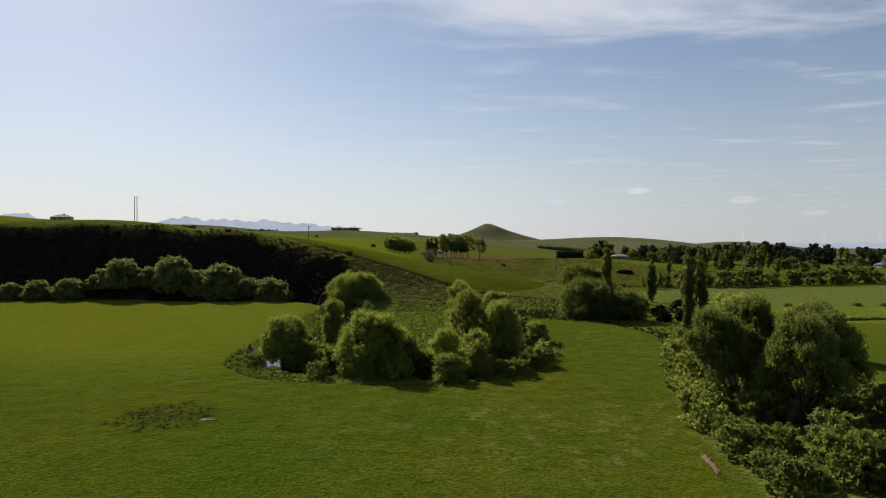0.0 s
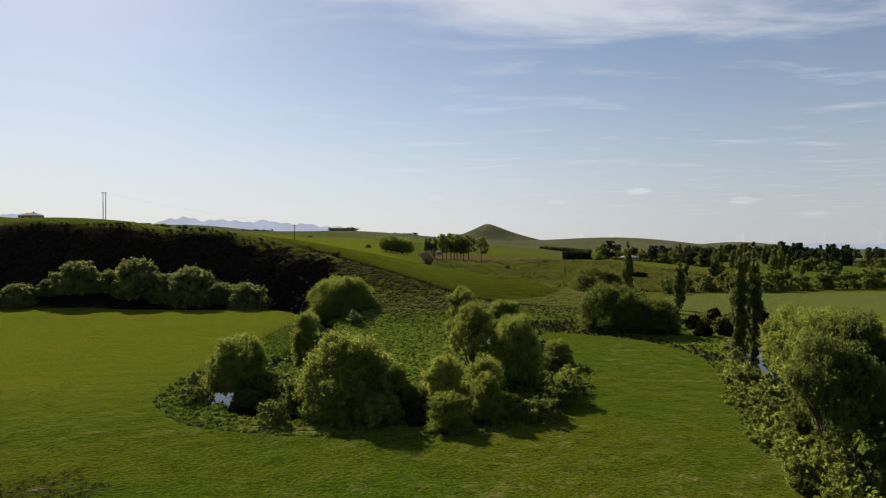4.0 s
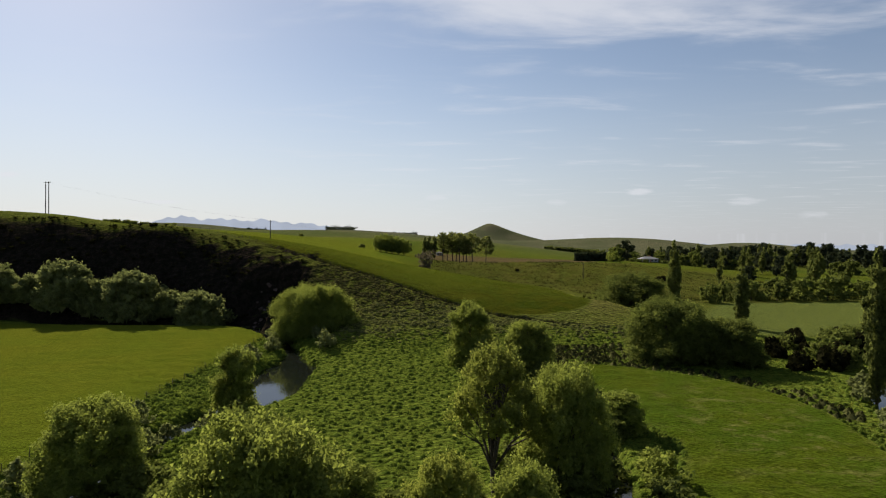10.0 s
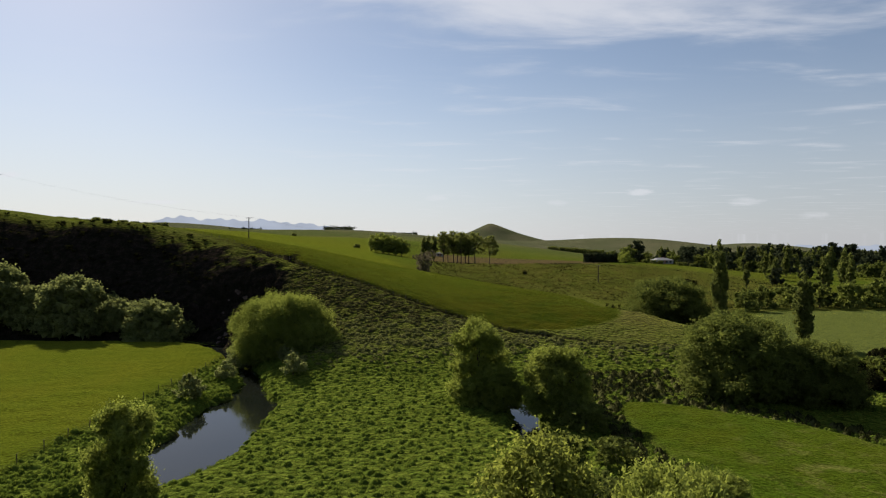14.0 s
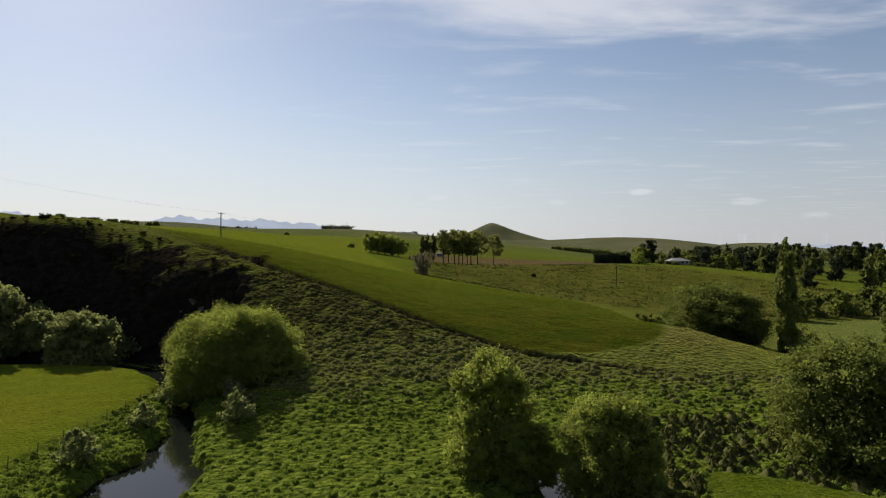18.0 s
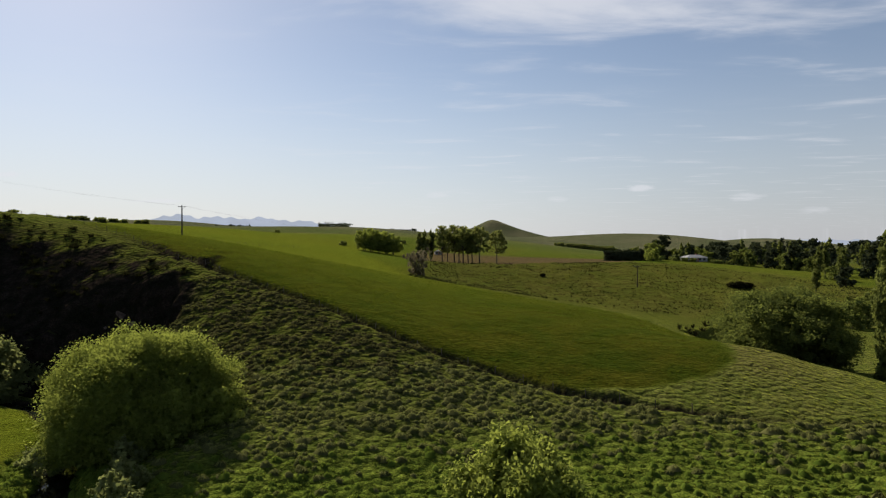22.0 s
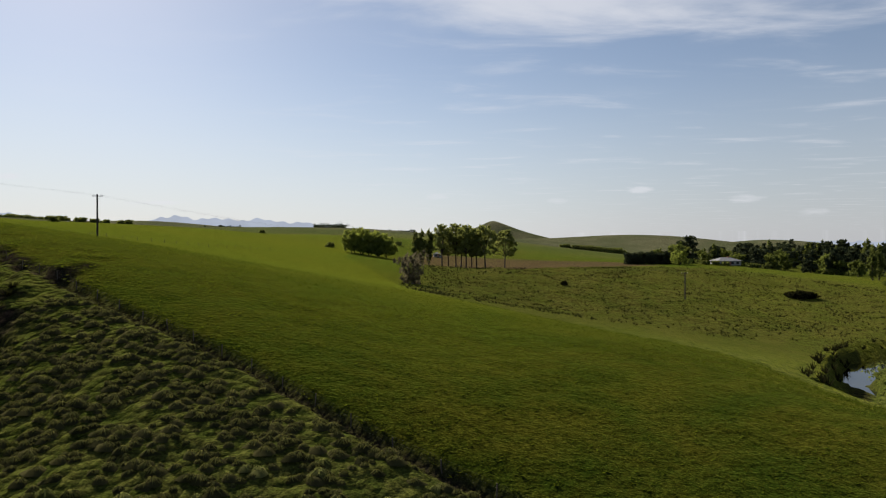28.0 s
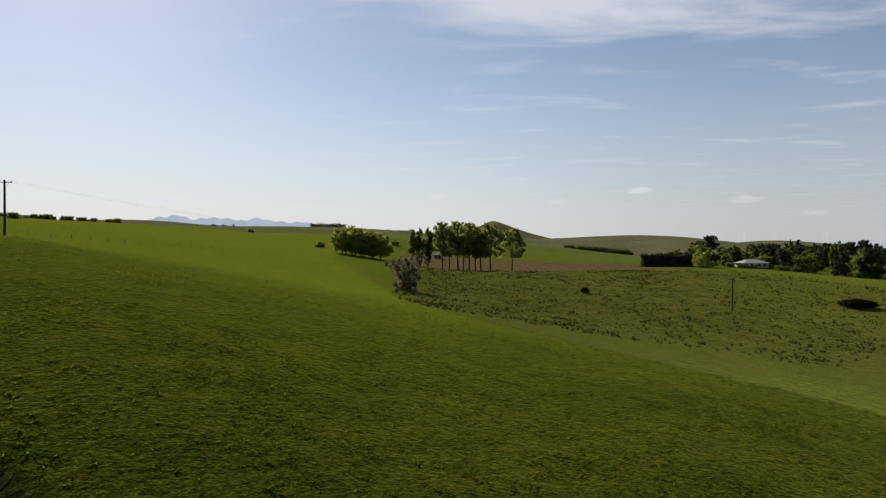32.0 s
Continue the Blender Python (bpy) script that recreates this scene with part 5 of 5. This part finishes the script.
def rank_land(x, y):
    out = below_fence(x, y)
    return (1 - inside(x, y, MEADOW, 0.8)) * (1 - inside(x, y, HILLFIELD, 0.6)) * dry_land(x, y) * (out > 1.1) * (1 - (x < -40) * (y > 246)) * (1 - inside(x, y, LOWFIELD)) * (land(x, y, False) < 22)


def steep_land(x, y):
    """0 on the creek flat, 1 on the spur's slope."""
    return smooth(land(x, y, False) - base(y), 1.0, 3.5)


def upper_land(x, y):
    """0 low on the slope, 1 on its darkened upper part."""
    return smooth(land(x, y, False) - base(y) + 0.8 * wave(x, y, 9, 48), 4.5, 8.5) * (1 - smooth(x, 4, 16))


clumps("tussock_grass", scatter(0, -60, 70, 200, 285, lambda x, y: rank_land(x, y) * steep_land(x, y) * (1 - upper_land(x, y)) * (0.62 + 0.6 * wave(x, y, 6.5, 41)), 1, 0.55, 1.3, 0.82),
       0.45, 0.29, TUSSOCK, "rank pale tussock grass over the spur's slope", 1, 64, True, 1.35, 0.04, TUSSOCK_SHADE)
clumps("dry_tussock", scatter(0, -60, 20, 225, 290, lambda x, y: rank_land(x, y) * upper_land(x, y) * (0.66 + 0.6 * wave(x, y, 6.5, 41)), 15, 0.5, 1.3, 0.78),
       0.45, 0.27, TUSSOCK_UPPER, "olive-brown tussocks high on the spur's slope, darkened for its shade", 15, 80, True, 1.45, 0.035, UPPER_TUSSOCK_SHADE)
clumps("meadow_tussock", scatter(0, -50, 74, 108, 262, lambda x, y: rank_land(x, y) * (1 - steep_land(x, y)) * (0.6 + 0.45 * wave(x, y, 9, 46)), 8, 0.45, 1.3, 0.72),
       0.3, 0.2, LUSH, "lush green tussocks over the creek flat", 8, 14, False, 1.15, 0.1)
clumps("meadow_mound", scatter(0, -50, 74, 108, 262, lambda x, y: rank_land(x, y) * (1 - steep_land(x, y)) * (0.75 + 0.4 * wave(x, y, 9, 46)), 14, 0.5, 1.3, 1.25),
       0.42, 0.27, LUSH, "rounded green grass mounds over the creek flat", 14, 16, True, 1.2, 0.09, LUSH_SHADE)
clumps("bank_tussock", scatter(0, -50, 62, 108, 245, lambda x, y: rank_land(x, y) * np.maximum(to_line(x, y, MEADOW)[0] < 1.8, 0.8 * (x < -30)) * 0.75, 12, 0.5, 1.4, 0.8),
       0.42, 0.32, LUSH, "lumpy rank grass along the meadow's bank", 12, 24, True, 1.1, 0.08, LUSH_SHADE)
clumps("ditch_grass", scatter(0, -75, 40, 236, 300, lambda x, y: (np.abs(below_fence(x, y) - 0.4) < 0.42) * 0.9, 9, 0.5, 1.2, 0.34), 0.24, 0.13, DEAD, "dead brown grass along the ditch below the fence", 9, 18, thick=0.07)
clumps("puddle_weeds", scatter(0, -52, -30, 82, 103, lambda x, y: (np.hypot((x + 40.5) / 7.6, (y - 92.5) / 7.5) + 0.22 * wave(x, y, 6, 30) < 0.95) * 0.6, 10, 0.6, 1.4, 0.8), 0.42, 0.16, RUSH, "dark weeds round bare clay in the paddock", 10, 14)
clumps("sedge", scatter(2300, 22, 80, 165, 222, lambda x, y: rank_land(x, y) * np.maximum((y > 203) * (x < 66), 0.8 * (to_line(x, y, MEADOW)[0] < 5)), 2, 0.45, 1.25), 0.72, 0.62, RUSH, "large dark sedge tussocks in the wet hollow", 2, 34, True, 1.0, 0.08, TUSSOCK_SHADE)
clumps("pasture_tuft", scatter(60000, -70, 48, 244, 345, lambda x, y: inside(x, y, HILLFIELD) * (0.5 + 0.5 * wave(x, y, 22, 43)) * (1 - smooth(y, 285, 345)), 3, 0.4, 1.5), 0.3, 0.10, TURF, "small uneven tufts in the grazed hill pasture", 3, 8)
clumps("rush_clump", scatter(15000, -12, 190, 345, 480, lambda x, y: (0.45 + 0.5 * wave(x, y, 34, 44)) * (1 - inside(x, y, HILLFIELD)) * (1 - inside(x, y, CROP, 4)), 4, 0.4, 1.2), 0.45, 0.45, RUSH, "dark rush clumps dotted over the far knoll", 4, 12)
clumps("bank_scrub", scatter(2200, -200, -44, 262, 300, lambda x, y: (0.35 + 0.5 * wave(x, y, 12, 45)) * dry_land(x, y) * ((below_fence(x, y) > 4) | (x < -110)), 5, 0.5, 1.6), 0.7, 0.5, GORSE, "dark low scrub over the steep bluff", 5, 40)


def rock(x, y, s, seed):
    bm = bmesh.new()
    r_ = random.Random(seed)
    for k in range(15):
        q = Vector((r_.gauss(0, 1), r_.gauss(0, 1), r_.gauss(0, 1))).normalized()
        bm.verts.new((q.x * r_.uniform(0.7, 1.3), q.y * r_.uniform(0.6, 1.0), q.z * r_.uniform(0.5, 0.9)))
    hull = bmesh.ops.convex_hull(bm, input=bm.verts[:])
    bmesh.ops.delete(bm, geom=[v for v in bm.verts if not v.link_faces], context="VERTS")
    ob = new("rock", from_bmesh("rock", bm, ROCK))
    ob.matrix_basis = pose(x, y, ground_z(x, y) - 0.28 * s, seed * 40 % 30, seed * 17 % 30, seed * 77) @ Matrix.Diagonal((s, s, s, 1))
    return tagged(ob, "broken brown rock on the slip at the bluff's end", "rock", "rocks of the slip")


rng = random.Random(21)
for k in range(34):
    t = -1.3 + 2.9 * k / 33 + rng.uniform(-0.1, 0.1)
    r = rng.uniform(0.15, 0.7) if k % 2 else rng.uniform(0.75, 1.02)
    rock(-56 + 12.5 * r * math.cos(t), 265 + 10.5 * r * math.sin(t), rng.uniform(0.35, 1.15), k)
clumps("creek_rushes", scatter(700, 46, 112, 284, 352, lambda x, y: (to_line(x, y, POOL)[0] < 6.5) * (to_line(x, y, POOL)[0] > 2.6) * 0.9, 7, 0.8, 1.5), 0.7, 0.8, GORSE, "dark rushes along the gully creek", 7, 16)
